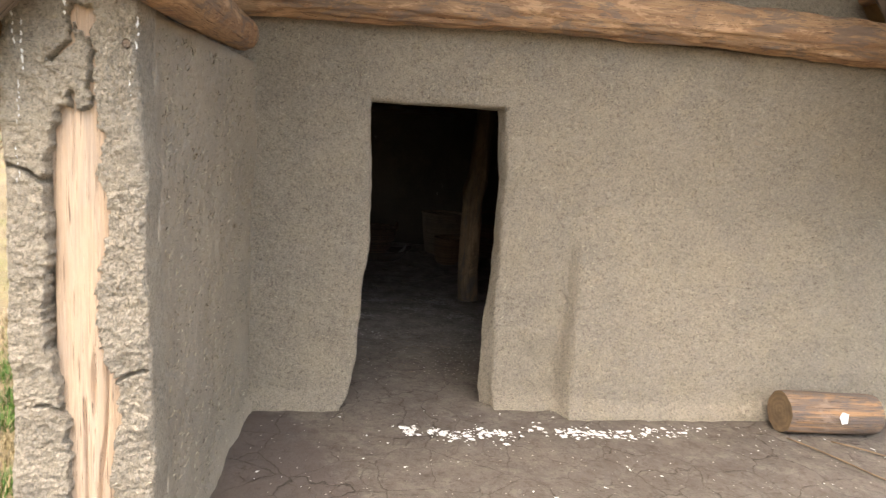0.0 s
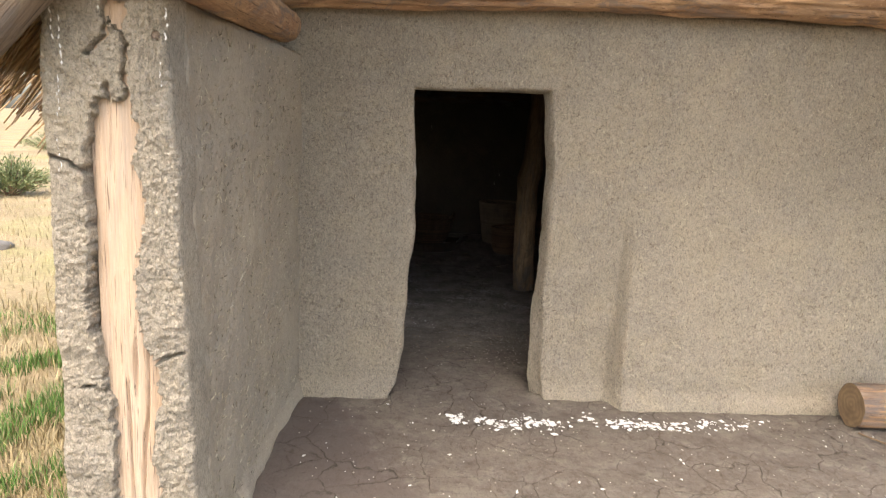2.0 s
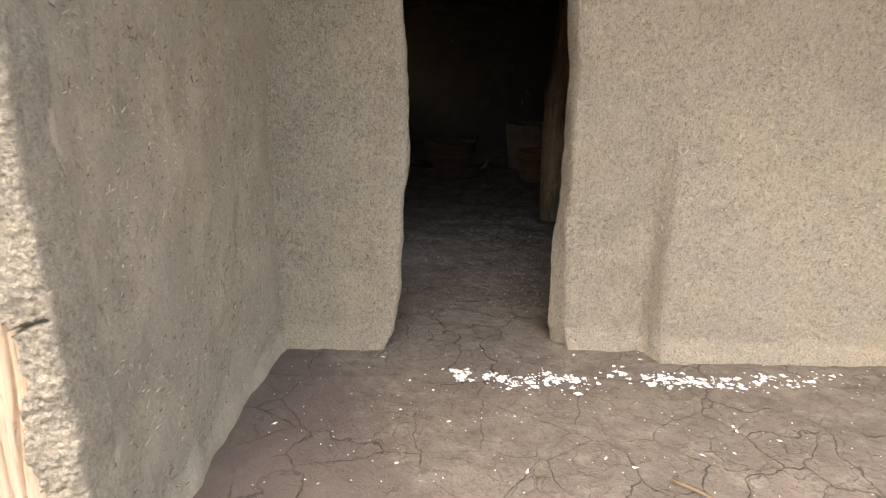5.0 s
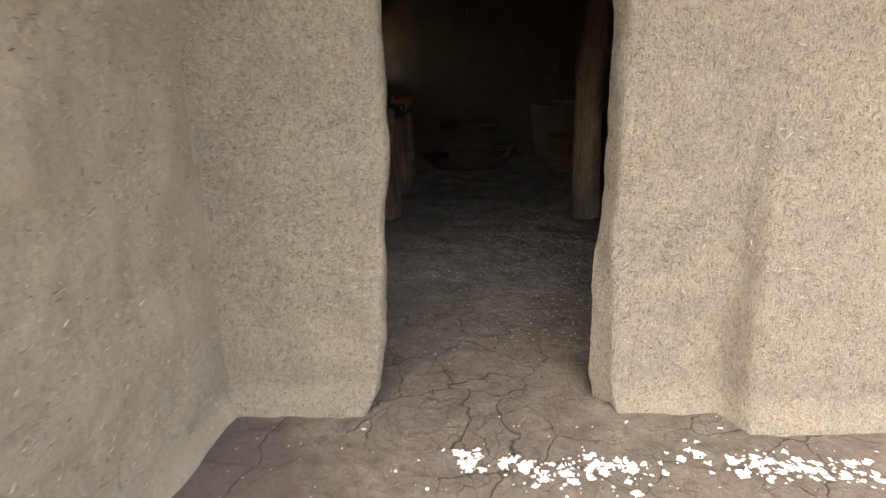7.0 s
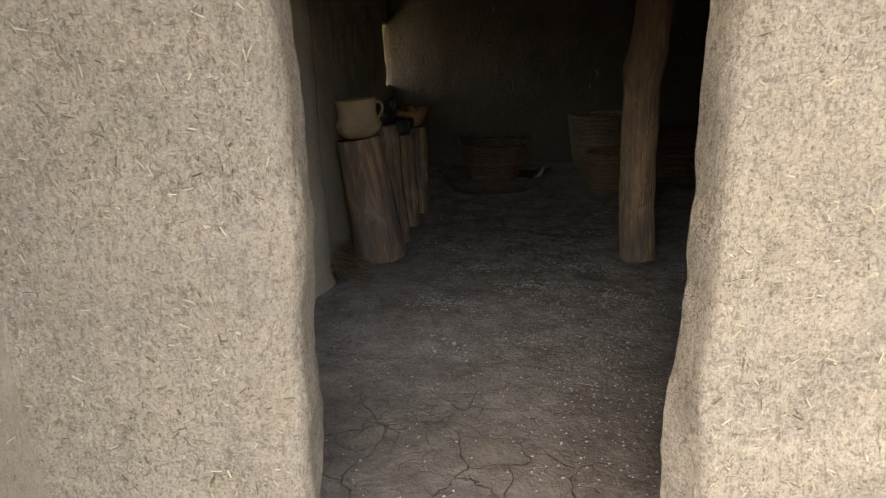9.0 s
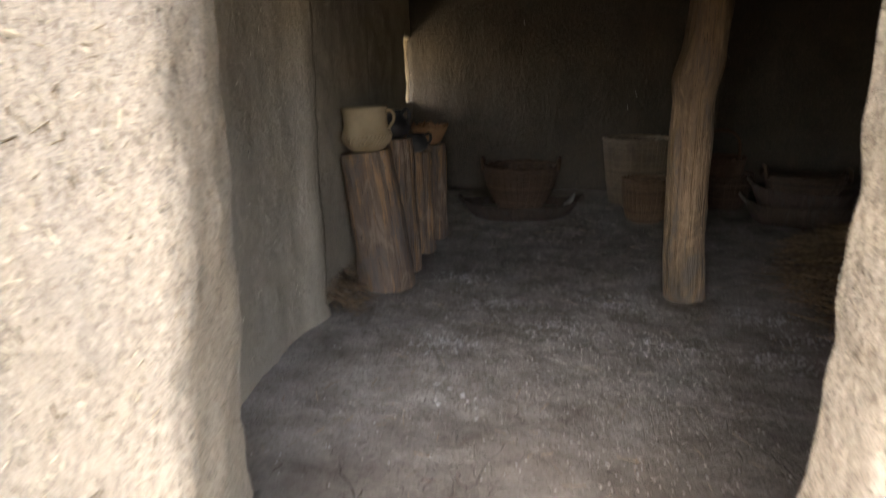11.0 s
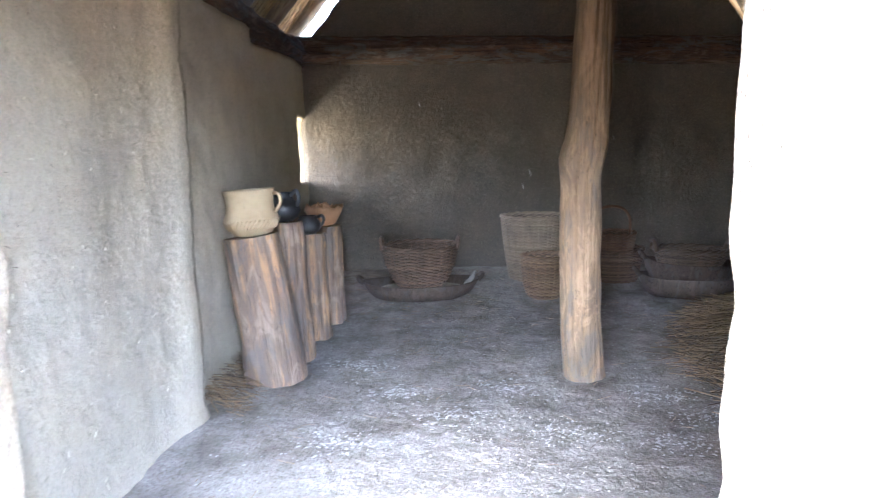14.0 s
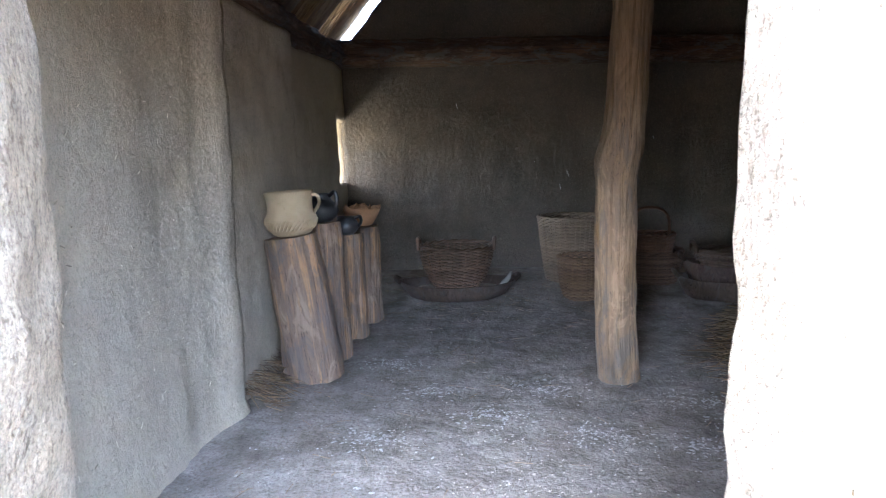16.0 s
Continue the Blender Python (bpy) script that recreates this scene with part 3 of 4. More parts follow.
def end_face(x, z):
    w = 0.018 * nz(x, 0, z, 18) + 0.013 * nz(x, 4, z, 50) + 0.007 * nz(x, 7, z, 130)
    y = 1.955 - 0.013 * nz(x, 1, z, 7) - 0.007 * nz(x, 2, z, 20) - 0.006 * nz(x, 3, z, 48) - 0.005 * nz(x, 6, z, 100) - 0.004 * nz(x, 8, z, 180)
    if z < 1.625:
        l, r = curve_at(PEEL_L, z), curve_at(PEEL_R, z)
        inside = min(x - l, r - x) + w
        y += 0.12 * smooth(-0.004, 0.006, inside) * smooth(1.625, 1.605, z + w)
    depth = min(seg_dist(x + w * 0.7, z + w * 0.5, a, b) for c in CRACKS for a, b in zip(c, c[1:]))
    y += 0.035 * (1 - smooth(0.003, 0.009, depth))
    if 1.78 < z < 1.92:
        y += 0.06 * smooth(0.03, 0.02, math.hypot((x + 0.845) * 0.9, (z - 1.85) * 0.6) + w)
    y += 0.02 * (1 - smooth(0.008, 0.016, math.hypot(x + 0.69, z - 1.80)))
    edge = min(x + 1.055, -0.648 - x)
    y += rounded(max(0, edge), 0.03) * 0.8
    return y


def pier_end():
    X, Zs = steps(-1.055, -0.648, 0.0042), steps(-0.08, 1.95, 0.0048)
    buf = Buf()
    def bulge(x, z):
        k = 1 - smooth(0, 0.06, min(x + 1.055, -0.648 - x))
        return x + lean(z) * smooth(-0.80, -0.648, x) + k * 0.012 * nz(x, 8, z, 6)
    rows = [[(bulge(x, z), end_face(x, z), z) for x in X] for z in Zs]
    rows = [[(r[0][0], 2.12, r[0][2])] + r + [(r[-1][0], 2.12, r[-1][2])] for r in rows]
    buf.quadstrip(rows, closed=False)
    n = len(rows[0])
    buf.f.append(tuple(range(len(buf.v) - n, len(buf.v))))
    return tagged(part("wall_end", buf, MUD_RAW), "cracked crumbling daub face broken open over a timber", "wall", kind="structure")


pier_end()


def timber_post():
    """Bare timber that shrank away from the daub, with drying cracks down its face."""
    b = Buf()
    rows = []
    n = 60
    for z in steps(-0.05, 1.90, 0.012):
        l = -0.948 + 0.006 * nz(0, 3, z, 2.5) + 0.003 * nz(0, 5, z, 14)
        r = -0.742 + 0.006 * nz(5, 3, z, 2.5)
        row = [(l + 0.004, 2.09, z)]
        for k in range(n + 1):
            u = k / n
            x = l + (r - l) * u
            bow = 0.022 * (2 * u - 1) ** 2 + 0.020 * smooth(0.88, 1.0, abs(2 * u - 1))
            crack = abs(noise.noise(Vector((x * 24, 2, z * 1.1))))
            open_here = smooth(0.0, 0.25, noise.noise(Vector((x * 9, 9, z * 1.6))))
            y = 1.982 + bow + 0.003 * noise.noise(Vector((x * 60, 0, z * 2))) + 0.020 * (1 - smooth(0.0, 0.09, crack)) * open_here
            row.append((x, y, z))
        row.append((r - 0.004, 2.09, z))
        rows.append(row)
    b.quadstrip(rows, True, True, True)
    return tagged(part("timber_post", b, PALE), "pale split bare timber post inside broken daub", "post")


timber_post()

log_thing("wooden_peg", (-0.727, 1.948, 1.80), (-0.727, 2.10, 1.80), 0.012, 0.012, GREY_LOG, "small grey wooden peg end set in the daub", "peg", 0.0, 1.0, 14, 0.001, cut=GREY_LOG)

# ---- beams, post, roof ----
log_thing("tie_beam", (-0.78, 3.60, 2.25), (4.3, 3.60, 2.34), 0.10, 0.14, LOG, "long peeled orange-brown log beam over the doorway wall", "beam", 0.016, 1.9, 72, 0.018, groove=0.010)
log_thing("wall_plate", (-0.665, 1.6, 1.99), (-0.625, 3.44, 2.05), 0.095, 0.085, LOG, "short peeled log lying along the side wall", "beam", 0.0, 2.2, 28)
log_thing("wall_plate", (-0.66, 3.7, 1.96), (-0.60, 9.2, 2.03), 0.09, 0.085, LOG_DARK, "dark smoked log with ragged bark lying along the inner wall top", "beam", 0.004, 0.4, 40, 0.03, groove=0.014)
log_thing("back_beam", (-0.72, 8.80, 2.05), (3.52, 8.80, 1.99), 0.115, 0.11, LOG_DARK, "dark smoked log beam across the gable wall", "beam", 0.004, 0.7, 40, 0.02, groove=0.010)
log_thing("short_log", (3.12, 8.70, 2.145), (3.72, 8.72, 2.20), 0.05, 0.045, BONE, "bleached grey-white log end on the gable beam", "log", 0.0, 2.0, 20, 0.006)
POST_X = [(0.0, 1.304), (0.25, 1.278), (0.68, 1.268), (1.05, 1.272), (1.2, 1.296), (1.4, 1.314), (1.86, 1.336), (4.4, 1.30)]
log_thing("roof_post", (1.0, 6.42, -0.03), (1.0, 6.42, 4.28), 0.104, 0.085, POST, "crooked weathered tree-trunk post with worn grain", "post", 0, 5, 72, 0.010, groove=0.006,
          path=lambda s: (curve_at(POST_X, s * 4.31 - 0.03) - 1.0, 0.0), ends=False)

roof = empty("thatched_roof", pose(RIDGE_X, 5.4, 1.2), "steep reed-thatched roof on round log rafters", "roof")
ROOF_Y0, ROOF_Y1, EAVE = 1.75, 9.55, 2.61
inv = roof.matrix_basis.inverted()
for side in (-1, 1):
    tb = Buf()
    rows = []
    for y in steps(ROOF_Y0, ROOF_Y1, 0.1):
        low, high = [], []
        for d in steps(0.0, EAVE, 0.1):
            x = RIDGE_X + side * d
            low.append((x - RIDGE_X, y - 5.4, roof_z(x) + 0.10 + 0.02 * nz(x, y, 0, 3) - 1.2))
            high.append((x - RIDGE_X, y - 5.4, roof_z(x) + 0.42 + 0.04 * nz(x, y, 5, 2) - 1.2))
        rows.append(low + high[::-1])
    tb.quadstrip(rows, True, True, True)
    cover = part("thatch", tb, THATCH, roof)
    # reeds that hang out at the eave and line the underside
    sb = Buf()
    rnd = random.Random(11 + side)
    slope_dir = Vector((side, 0, -ROOF_SLOPE)).normalized()
    for _ in range(5200):
        y = rnd.uniform(ROOF_Y0, ROOF_Y1)
        if rnd.random() < 0.55:
            d = EAVE - rnd.uniform(0.0, 0.3)
            ln = rnd.uniform(0.15, 0.34)
        else:
            d, y = rnd.uniform(1.2, EAVE), (rnd.uniform(6.4, ROOF_Y1) if rnd.random() < 0.75 else y)
            ln = rnd.uniform(0.3, 0.6)
        x = RIDGE_X + side * d
        p = Vector((x - RIDGE_X, y - 5.4, roof_z(x) + rnd.uniform(0.05, 0.14) - 1.2))
        q = p + (slope_dir + Vector((0, rnd.uniform(-0.3, 0.3), rnd.uniform(-0.12, 0.10)))) * ln
        sb.tube([p, q], 0.0035, 3, False)
    tagged(part("reeds", sb, THATCH, cover), kind="stuff")
    for k, y in enumerate((1.9, 2.7, 3.45, 4.3, 5.2, 6.1, 6.95, 7.75, 8.55, 9.3)):
        a = Vector((RIDGE_X + side * 0.02, y, roof_z(RIDGE_X) - 0.02)) - Vector((RIDGE_X, 5.4, 1.2))
        xe = RIDGE_X + side * (EAVE - 0.12)
        b = Vector((xe, y + 0.05 * side, roof_z(xe))) - Vector((RIDGE_X, 5.4, 1.2))
        log_thing("rafter", b, a, 0.075, 0.055, GREY_LOG, "", parent=roof, bend=0.008, seed=k + side, seg=16, ends=False)
    for d in (1.1, 1.75, 2.30):
        x = RIDGE_X + side * d
        log_thing("purlin", Vector((side * d, ROOF_Y0 - 5.3, roof_z(x) + 0.075 - 1.2)), Vector((side * d, ROOF_Y1 - 5.5, roof_z(x) + 0.075 - 1.2)), 0.05, 0.045, LOG, "", parent=roof, bend=0.003, seed=d, seg=14, ends=False)
log_thing("ridge_pole", Vector((0, ROOF_Y0 - 5.3, roof_z(RIDGE_X) - 1.2)), Vector((0, ROOF_Y1 - 5.5, roof_z(RIDGE_X) - 1.2)), 0.09, 0.08, GREY_LOG, "", parent=roof, seg=16, ends=False)


# ---- stumps with pots ----
def stump(x, y, h, r0, r1, lean, seed, label):
    return log_thing("tree_stump", (x, y, -0.01), (x + lean[0], y + lean[1], h), r0, r1, BARK, label, "stump", 0.006, seed, 64, 0.014, groove=0.008)


stump(-0.325, 6.48, 0.77, 0.165, 0.14, (-0.09, 0.0), 2.0, "upright log stump with stripped orange-streaked bark under a jar")
stump(-0.31, 6.84, 0.80, 0.13, 0.10, (-0.02, 0.02), 7.0, "slim upright log stump with flaking bark")
stump(-0.285, 7.28, 0.68, 0.125, 0.105, (0.0, 0.03), 4.0, "shorter upright log stump with peeling bark")
stump(-0.235, 7.66, 0.69, 0.11, 0.10, (0.01, 0.0), 9.0, "thin upright log stump under a broken bowl")


def handle(points, r, material, parent, name="handle"):
    b = Buf()
    pts = [Vector(p) for p in points]
    fine = []
    for i in range(len(pts) - 1):
        p0, p1, p2, p3 = pts[max(i - 1, 0)], pts[i], pts[i + 1], pts[min(i + 2, len(pts) - 1)]
        for k in range(6):
            t = k / 6
            fine.append(0.5 * ((2 * p1) + (p2 - p0) * t + (2 * p0 - 5 * p1 + 4 * p2 - p3) * t * t + (3 * p1 - p0 - 3 * p2 + p3) * t ** 3))
    fine.append(pts[-1])
    b.tube(fine, r, 8)
    return part(name, b, material, parent)


jar = empty("clay_jar", pose(-0.405, 6.48, 0.773, 0, -3, 0), "cream unglazed clay jar with one handle on a stump", "jar")
b = Buf()
b.lathe([(0.075, 0.0), (0.098, 0.012), (0.126, 0.048), (0.139, 0.078), (0.135, 0.10), (0.122, 0.122), (0.118, 0.155), (0.121, 0.20), (0.128, 0.228), (0.126, 0.236), (0.119, 0.234), (0.112, 0.20), (0.110, 0.13), (0.12, 0.07), (0.08, 0.02)], 64, 0.014, cap1=True)
jar_body = part("body", b, CLAY_CREAM, jar)
b = Buf()
for k in range(40):
    an = 2 * math.pi * k / 40
    b.tube([(r * math.cos(an + 0.09 * i), r * math.sin(an + 0.09 * i), z) for i, (r, z) in enumerate(((0.116, 0.034), (0.128, 0.052), (0.1365, 0.07), (0.138, 0.084)))], 0.0042, 4)
part("fluting", b, CLAY_CREAM, jar_body)
handle([(0.120, 0.0, 0.205), (0.142, 0.0, 0.208), (0.158, 0.0, 0.19), (0.156, 0.0, 0.155), (0.126, 0.0, 0.115)], 0.009, CLAY_CREAM, jar)

jug = empty("black_jug", pose(-0.335, 6.86, 0.805), "black burnished clay jug with a raised handle", "jug")
b = Buf()
b.lathe([(0.05, 0.0), (0.085, 0.03), (0.10, 0.065), (0.09, 0.10), (0.062, 0.125), (0.052, 0.145), (0.06, 0.165), (0.054, 0.165), (0.046, 0.14), (0.05, 0.1)], 44, 0.01, cap1=True)
part("body", b, CLAY_BLACK, jug)
handle([(0.05, -0.02, 0.15), (0.085, -0.03, 0.175), (0.10, -0.035, 0.13), (0.085, -0.03, 0.09)], 0.012, CLAY_BLACK, jug)
pot = empty("black_pot", pose(-0.265, 7.20, 0.688), "small black clay pot with a stub handle", "pot")
b = Buf()
b.lathe([(0.045, 0.0), (0.075, 0.03), (0.082, 0.055), (0.07, 0.085), (0.056, 0.1), (0.06, 0.115), (0.054, 0.115), (0.05, 0.09)], 40, 0.01, cap1=True)
part("body", b, CLAY_BLACK, pot)
handle([(0.058, -0.01, 0.105), (0.09, -0.015, 0.115), (0.1, -0.015, 0.085), (0.08, -0.012, 0.05)], 0.01, CLAY_BLACK, pot)

bowl = empty("broken_bowl", pose(-0.245, 7.66, 0.695, 0, 0, 20), "orange terracotta bowl with a jagged broken rim", "bowl")
b = Buf()
rings = []
for r, z, j in ((0.055, 0.0, 0), (0.075, 0.01, 0), (0.10, 0.05, 0), (0.122, 0.09, 0.3), (0.135, 0.13, 1), (0.128, 0.13, 1), (0.112, 0.09, 0.3), (0.09, 0.05, 0), (0.06, 0.016, 0)):
    rings.append([(r * math.cos(2 * math.pi * k / 60), r * math.sin(2 * math.pi * k / 60), z + j * (0.035 * noise.noise(Vector((math.cos(2 * math.pi * k / 60) * 2.5, math.sin(2 * math.pi * k / 60) * 2.5, 3.3))) + 0.01 * ((k * 7919) % 11) / 11)) for k in range(60)])
b.quadstrip(rings, True, True, True)
part("body", b, CLAY_RED, bowl)
for k, (dx, dy, tz, sc) in enumerate(((-0.03, 0.02, 30, 0.07), (0.04, -0.01, -50, 0.06), (0.0, 0.05, 80, 0.05))):
    sb = Buf()
    sb.quadstrip([[(sc * (i - 2) / 2 * (1 - 0.3 * w), 0.02 * math.cos(i - 2), sc * (w - 0.2 + 0.25 * math.sin(i * 2.3 + k))) for i in range(5)] for w in (0.0, 0.5, 1.0)], closed=False)
    sh = part("sherd", sb, CLAY_RED, bowl, m=pose(dx, dy, 0.09, 15, 10, tz))
    sh.modifiers.new("thick", 'SOLIDIFY').thickness = 0.008


# ---- baskets ----
def weave(prof, stakes, rows, r, squash=(1, 1), wave=0.008, jitter=0.0015, seed=0):
    """Woven rows that pass in and out of the stakes; prof: height fraction to radius and z."""
    rnd = random.Random(seed)
    buf = Buf()
    n = stakes * 4
    for i in range(rows):
        f = i / (rows - 1)
        R, z = prof(f)
        pts = []
        for k in range(n):
            an = 2 * math.pi * k / n
            w = math.cos(k * math.pi / 4 + i * math.pi) * wave
            pts.append(((R + w + rnd.uniform(-jitter, jitter)) * math.cos(an) * squash[0], (R + w) * math.sin(an) * squash[1], z + rnd.uniform(-jitter, jitter)))
        buf.tube(pts, r * rnd.uniform(0.85, 1.15), 5, False, True)
    for k in range(stakes):
        an = 2 * math.pi * (k + 0.0) / stakes
        buf.tube([(prof(f)[0] * math.cos(an) * squash[0], prof(f)[0] * math.sin(an) * squash[1], prof(f)[1]) for f in (0, 0.25, 0.5, 0.75, 1.0)], r * 0.9, 5)
    return buf


# closed shell behind the weave; its dark colour paints the shade inside a basket
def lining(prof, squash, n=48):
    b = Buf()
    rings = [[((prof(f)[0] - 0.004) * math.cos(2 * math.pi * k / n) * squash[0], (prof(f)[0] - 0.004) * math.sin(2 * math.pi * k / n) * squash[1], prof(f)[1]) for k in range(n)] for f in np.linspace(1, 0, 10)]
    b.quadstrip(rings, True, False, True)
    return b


def basket(name, m, prof, stakes, rows, r, material, label, squash=(1, 1), seed=0, ears=False, rim=True, category="basket"):
    ob = empty(name, m, label, category)
    wv = weave(prof, stakes, rows, r, squash, r * 0.9, r * 0.3, seed)
    tagged(part("weave", wv, material, ob), kind="stuff")
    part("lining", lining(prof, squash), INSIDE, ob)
    R, z = prof(1.0)
    if rim:
        b = Buf()
        for s in range(2):
            b.tube([((R + 0.010 * math.cos(k * 0.9 + s * 3.1)) * math.cos(2 * math.pi * k / 72) * squash[0], (R + 0.010 * math.cos(k * 0.9 + s * 3.1)) * math.sin(2 * math.pi * k / 72) * squash[1], z + 0.008 + 0.010 * math.sin(k * 0.9 + s * 3.1)) for k in range(72)], r * 1.4, 6, False, True)
        part("rim", b, material, ob)
    if ears:
        for sgn in (-1, 1):
            X = sgn * R * squash[0]
            handle([(X, -0.10, z - 0.01), (X * 1.04, -0.055, z + 0.055), (X * 1.05, 0.0, z + 0.07), (X * 1.04, 0.055, z + 0.055), (X, 0.10, z - 0.01)], 0.016, material, ob)
    return ob


def flare(r0, r1, h, belly=0.0, z0=0.0):
    return lambda f: (r0 + (r1 - r0) * f ** 0.75 + belly * math.sin(f * math.pi), z0 + h * f)


basket("wicker_basket", pose(0.40, 8.24, 0.098), (lambda f: (0.13 + 0.162 * (1 - (1 - f) ** 1.6) ** 0.75, 0.35 * f)), 34, 30, 0.0075, WICKER, "brown wicker basket with two ear handles in a trough", seed=1, ears=True)
basket("tall_basket", pose(1.36, 8.62, 0.10), flare(0.20, 0.275, 0.53, 0.0), 40, 46, 0.0058, WICKER_PALE, "tall tan wicker basket against the mud wall", seed=2)
basket("small_basket", pose(1.375, 8.16, 0.045), flare(0.125, 0.18, 0.315, 0.012), 30, 28, 0.0058, straw_material("honey_wicker", (0.12, 0.072, 0.042), (0.24, 0.15, 0.085)), "small round tan wicker basket on the floor", seed=3)
basket("stave_basket", pose(2.03, 8.55, 0.095), flare(0.185, 0.235, 0.25, 0.0), 34, 24, 0.0058, WICKER, "dark upright wicker basket holding another basket", seed=4)
hoop = basket("handled_basket", pose(2.0, 8.55, 0.26), flare(0.13, 0.195, 0.22, 0.01), 28, 20, 0.006, WICKER_RED, "reddish wicker basket with a tall hoop handle", seed=5)
handle([(-0.16, 0.0, 0.2), (-0.15, 0.0, 0.36), (-0.07, 0.0, 0.44), (0.07, 0.0, 0.44), (0.15, 0.0, 0.36), (0.16, 0.0, 0.2)], 0.012, WICKER_RED, hoop)


def trough(name, m, L, W, H, material, label, ears=True):
    """A dug-out oval tray with a rolled edge and pierced ears."""
    ob = empty(name, m, label, "trough")
    b = Buf()
    prof = ((0.70, 0.0), (0.80, 0.004), (0.90, 0.45), (1.0, 0.97), (0.985, 1.02), (0.955, 1.0), (0.88, 0.5), (0.76, 0.16), (0.4, 0.12))
    rings = []
    for q, hz in prof:
        ring = []
        for k in range(64):
            an = 2 * math.pi * k / 64
            lift = 0.18 * abs(math.cos(an)) ** 6 * hz
            ring.append((L * q * math.cos(an) * (1 + 0.015 * nz(math.cos(an), math.sin(an), L, 2)), W * q * math.sin(an), H * (hz + lift)))
        rings.append(ring)
    b.quadstrip(rings, True, True, True)
    part("body", b, material, ob)
    if ears:
        for s in (-1, 1):
            handle([(s * L * 0.96, -0.07, H * 1.1), (s * L * 1.03, -0.05, H * 1.3), (s * L * 1.05, 0.0, H * 1.4), (s * L * 1.03, 0.05, H * 1.3), (s * L * 0.96, 0.07, H * 1.1)], 0.018, material, ob)
    return ob


TROUGH = wood_material("dull_trough_wood", (0.085, 0.06, 0.045), (0.05, 0.037, 0.03), (0.12, 0.085, 0.06), 10, 6.0, 0.4)
TROUGH_DARK = wood_material("dark_trough_wood", (0.075, 0.05, 0.04), (0.045, 0.033, 0.028), (0.10, 0.066, 0.046), 10, 6.0, 0.4)
trough("wooden_trough", pose(0.40, 8.28, 0.04, 0, 0, 4), 0.475, 0.28, 0.12, TROUGH, "shallow dug-out wooden trough under a wicker basket")
trough("wooden_trough", pose(2.55, 8.16, 0.035, 0, 0, -8), 0.43, 0.25, 0.15, TROUGH, "oval wooden trough at the bottom of a stack")
trough("wooden_trough", pose(2.53, 8.19, 0.14, 0, 3, -8), 0.37, 0.23, 0.15, TROUGH_DARK, "dark oval wooden trough nested in a stack")
basket("oval_basket", pose(2.53, 8.19, 0.255, 0, 2, -6), flare(0.22, 0.28, 0.13, 0.0), 30, 12, 0.008, WICKER_DARK, "shallow oval dark brown wicker basket on top of a stack", (1.0, 0.7), 6, True)
b = Buf()
b.tube([(0.0, 0, 0.02), (0.03, 0.01, 0.05), (0.07, 0.0, 0.10), (0.09, 0.0, 0.15)], [0.018, 0.022, 0.018, 0.006], 10)
tagged(part("horn", b, BONE, m=pose(0.74, 8.16, 0.11)), "pale weathered horn lying in the trough", "horn")


# ---- straw bed, cloth ----
BED = [(4.3, 2.05), (5.1, 1.98), (5.5, 1.96), (6.0, 1.95), (6.6, 1.98), (7.1, 2.16), (7.6, 2.40), (7.95, 2.75), (8.1, 3.2)]


def bed_z(x, y):
    e = curve_at(BED, y)
    return 0.11 * smooth(0.0, 0.55, x - e) * smooth(8.2, 7.4, y) * (1 + 0.5 * nz(x, y, 0, 2.2)) + 0.01 + 0.15 * smooth(7.6, 9.0, y)


sb = Buf()
rnd = random.Random(5)
for _ in range(12500):
    y = rnd.uniform(4.3, 8.15)
    e = curve_at(BED, y)
    x = e - 0.12 + (3.22 - e + 0.12) * rnd.random() ** 0.85
    if x < e and rnd.random() < 0.75:
        continue
    ln = rnd.uniform(0.08, 0.42)
    an = rnd.gauss(-0.6, 0.6) if rnd.random() < 0.42 else rnd.uniform(0, 3.14)
    z = bed_z(x, y) + rnd.uniform(-0.02, 0.03)
    d = Vector((math.cos(an), math.sin(an), 0))
    p0, p2 = Vector((x, y, z)) - d * ln / 2, Vector((x, y, z)) + d * ln / 2
    if max(p0.x, p2.x) > 3.2:
        continue
    p0.z, p2.z = max(0.006, bed_z(p0.x, p0.y) + rnd.uniform(-0.02, 0.06)), max(0.006, bed_z(p2.x, p2.y) + rnd.uniform(-0.02, 0.06))
    p1 = (p0 + p2) / 2 + Vector((0, 0, rnd.uniform(-0.005, 0.02)))
    p1.z = max(p1.z, 0.006)
    sb.tube([p0, p1, p2], rnd.uniform(0.0014, 0.0038), 3, False)
bed = part("straw_bed", sb, STRAW)
tagged(bed, "loose heap of long dry straw spread as bedding", "straw", kind="stuff")
mb = Buf()
X, Y = steps(1.75, 3.25, 0.05), steps(4.3, 8.2, 0.05)
mb.quadstrip([[(x, y, max(-0.02, bed_z(x, y) - 0.025)) for x in X] for y in Y], closed=False)
tagged(part("straw_litter", mb, straw_material("matted_straw", (0.12, 0.085, 0.05), (0.14, 0.10, 0.06))), "matted dark straw under the loose stalks", "straw", kind="stuff")


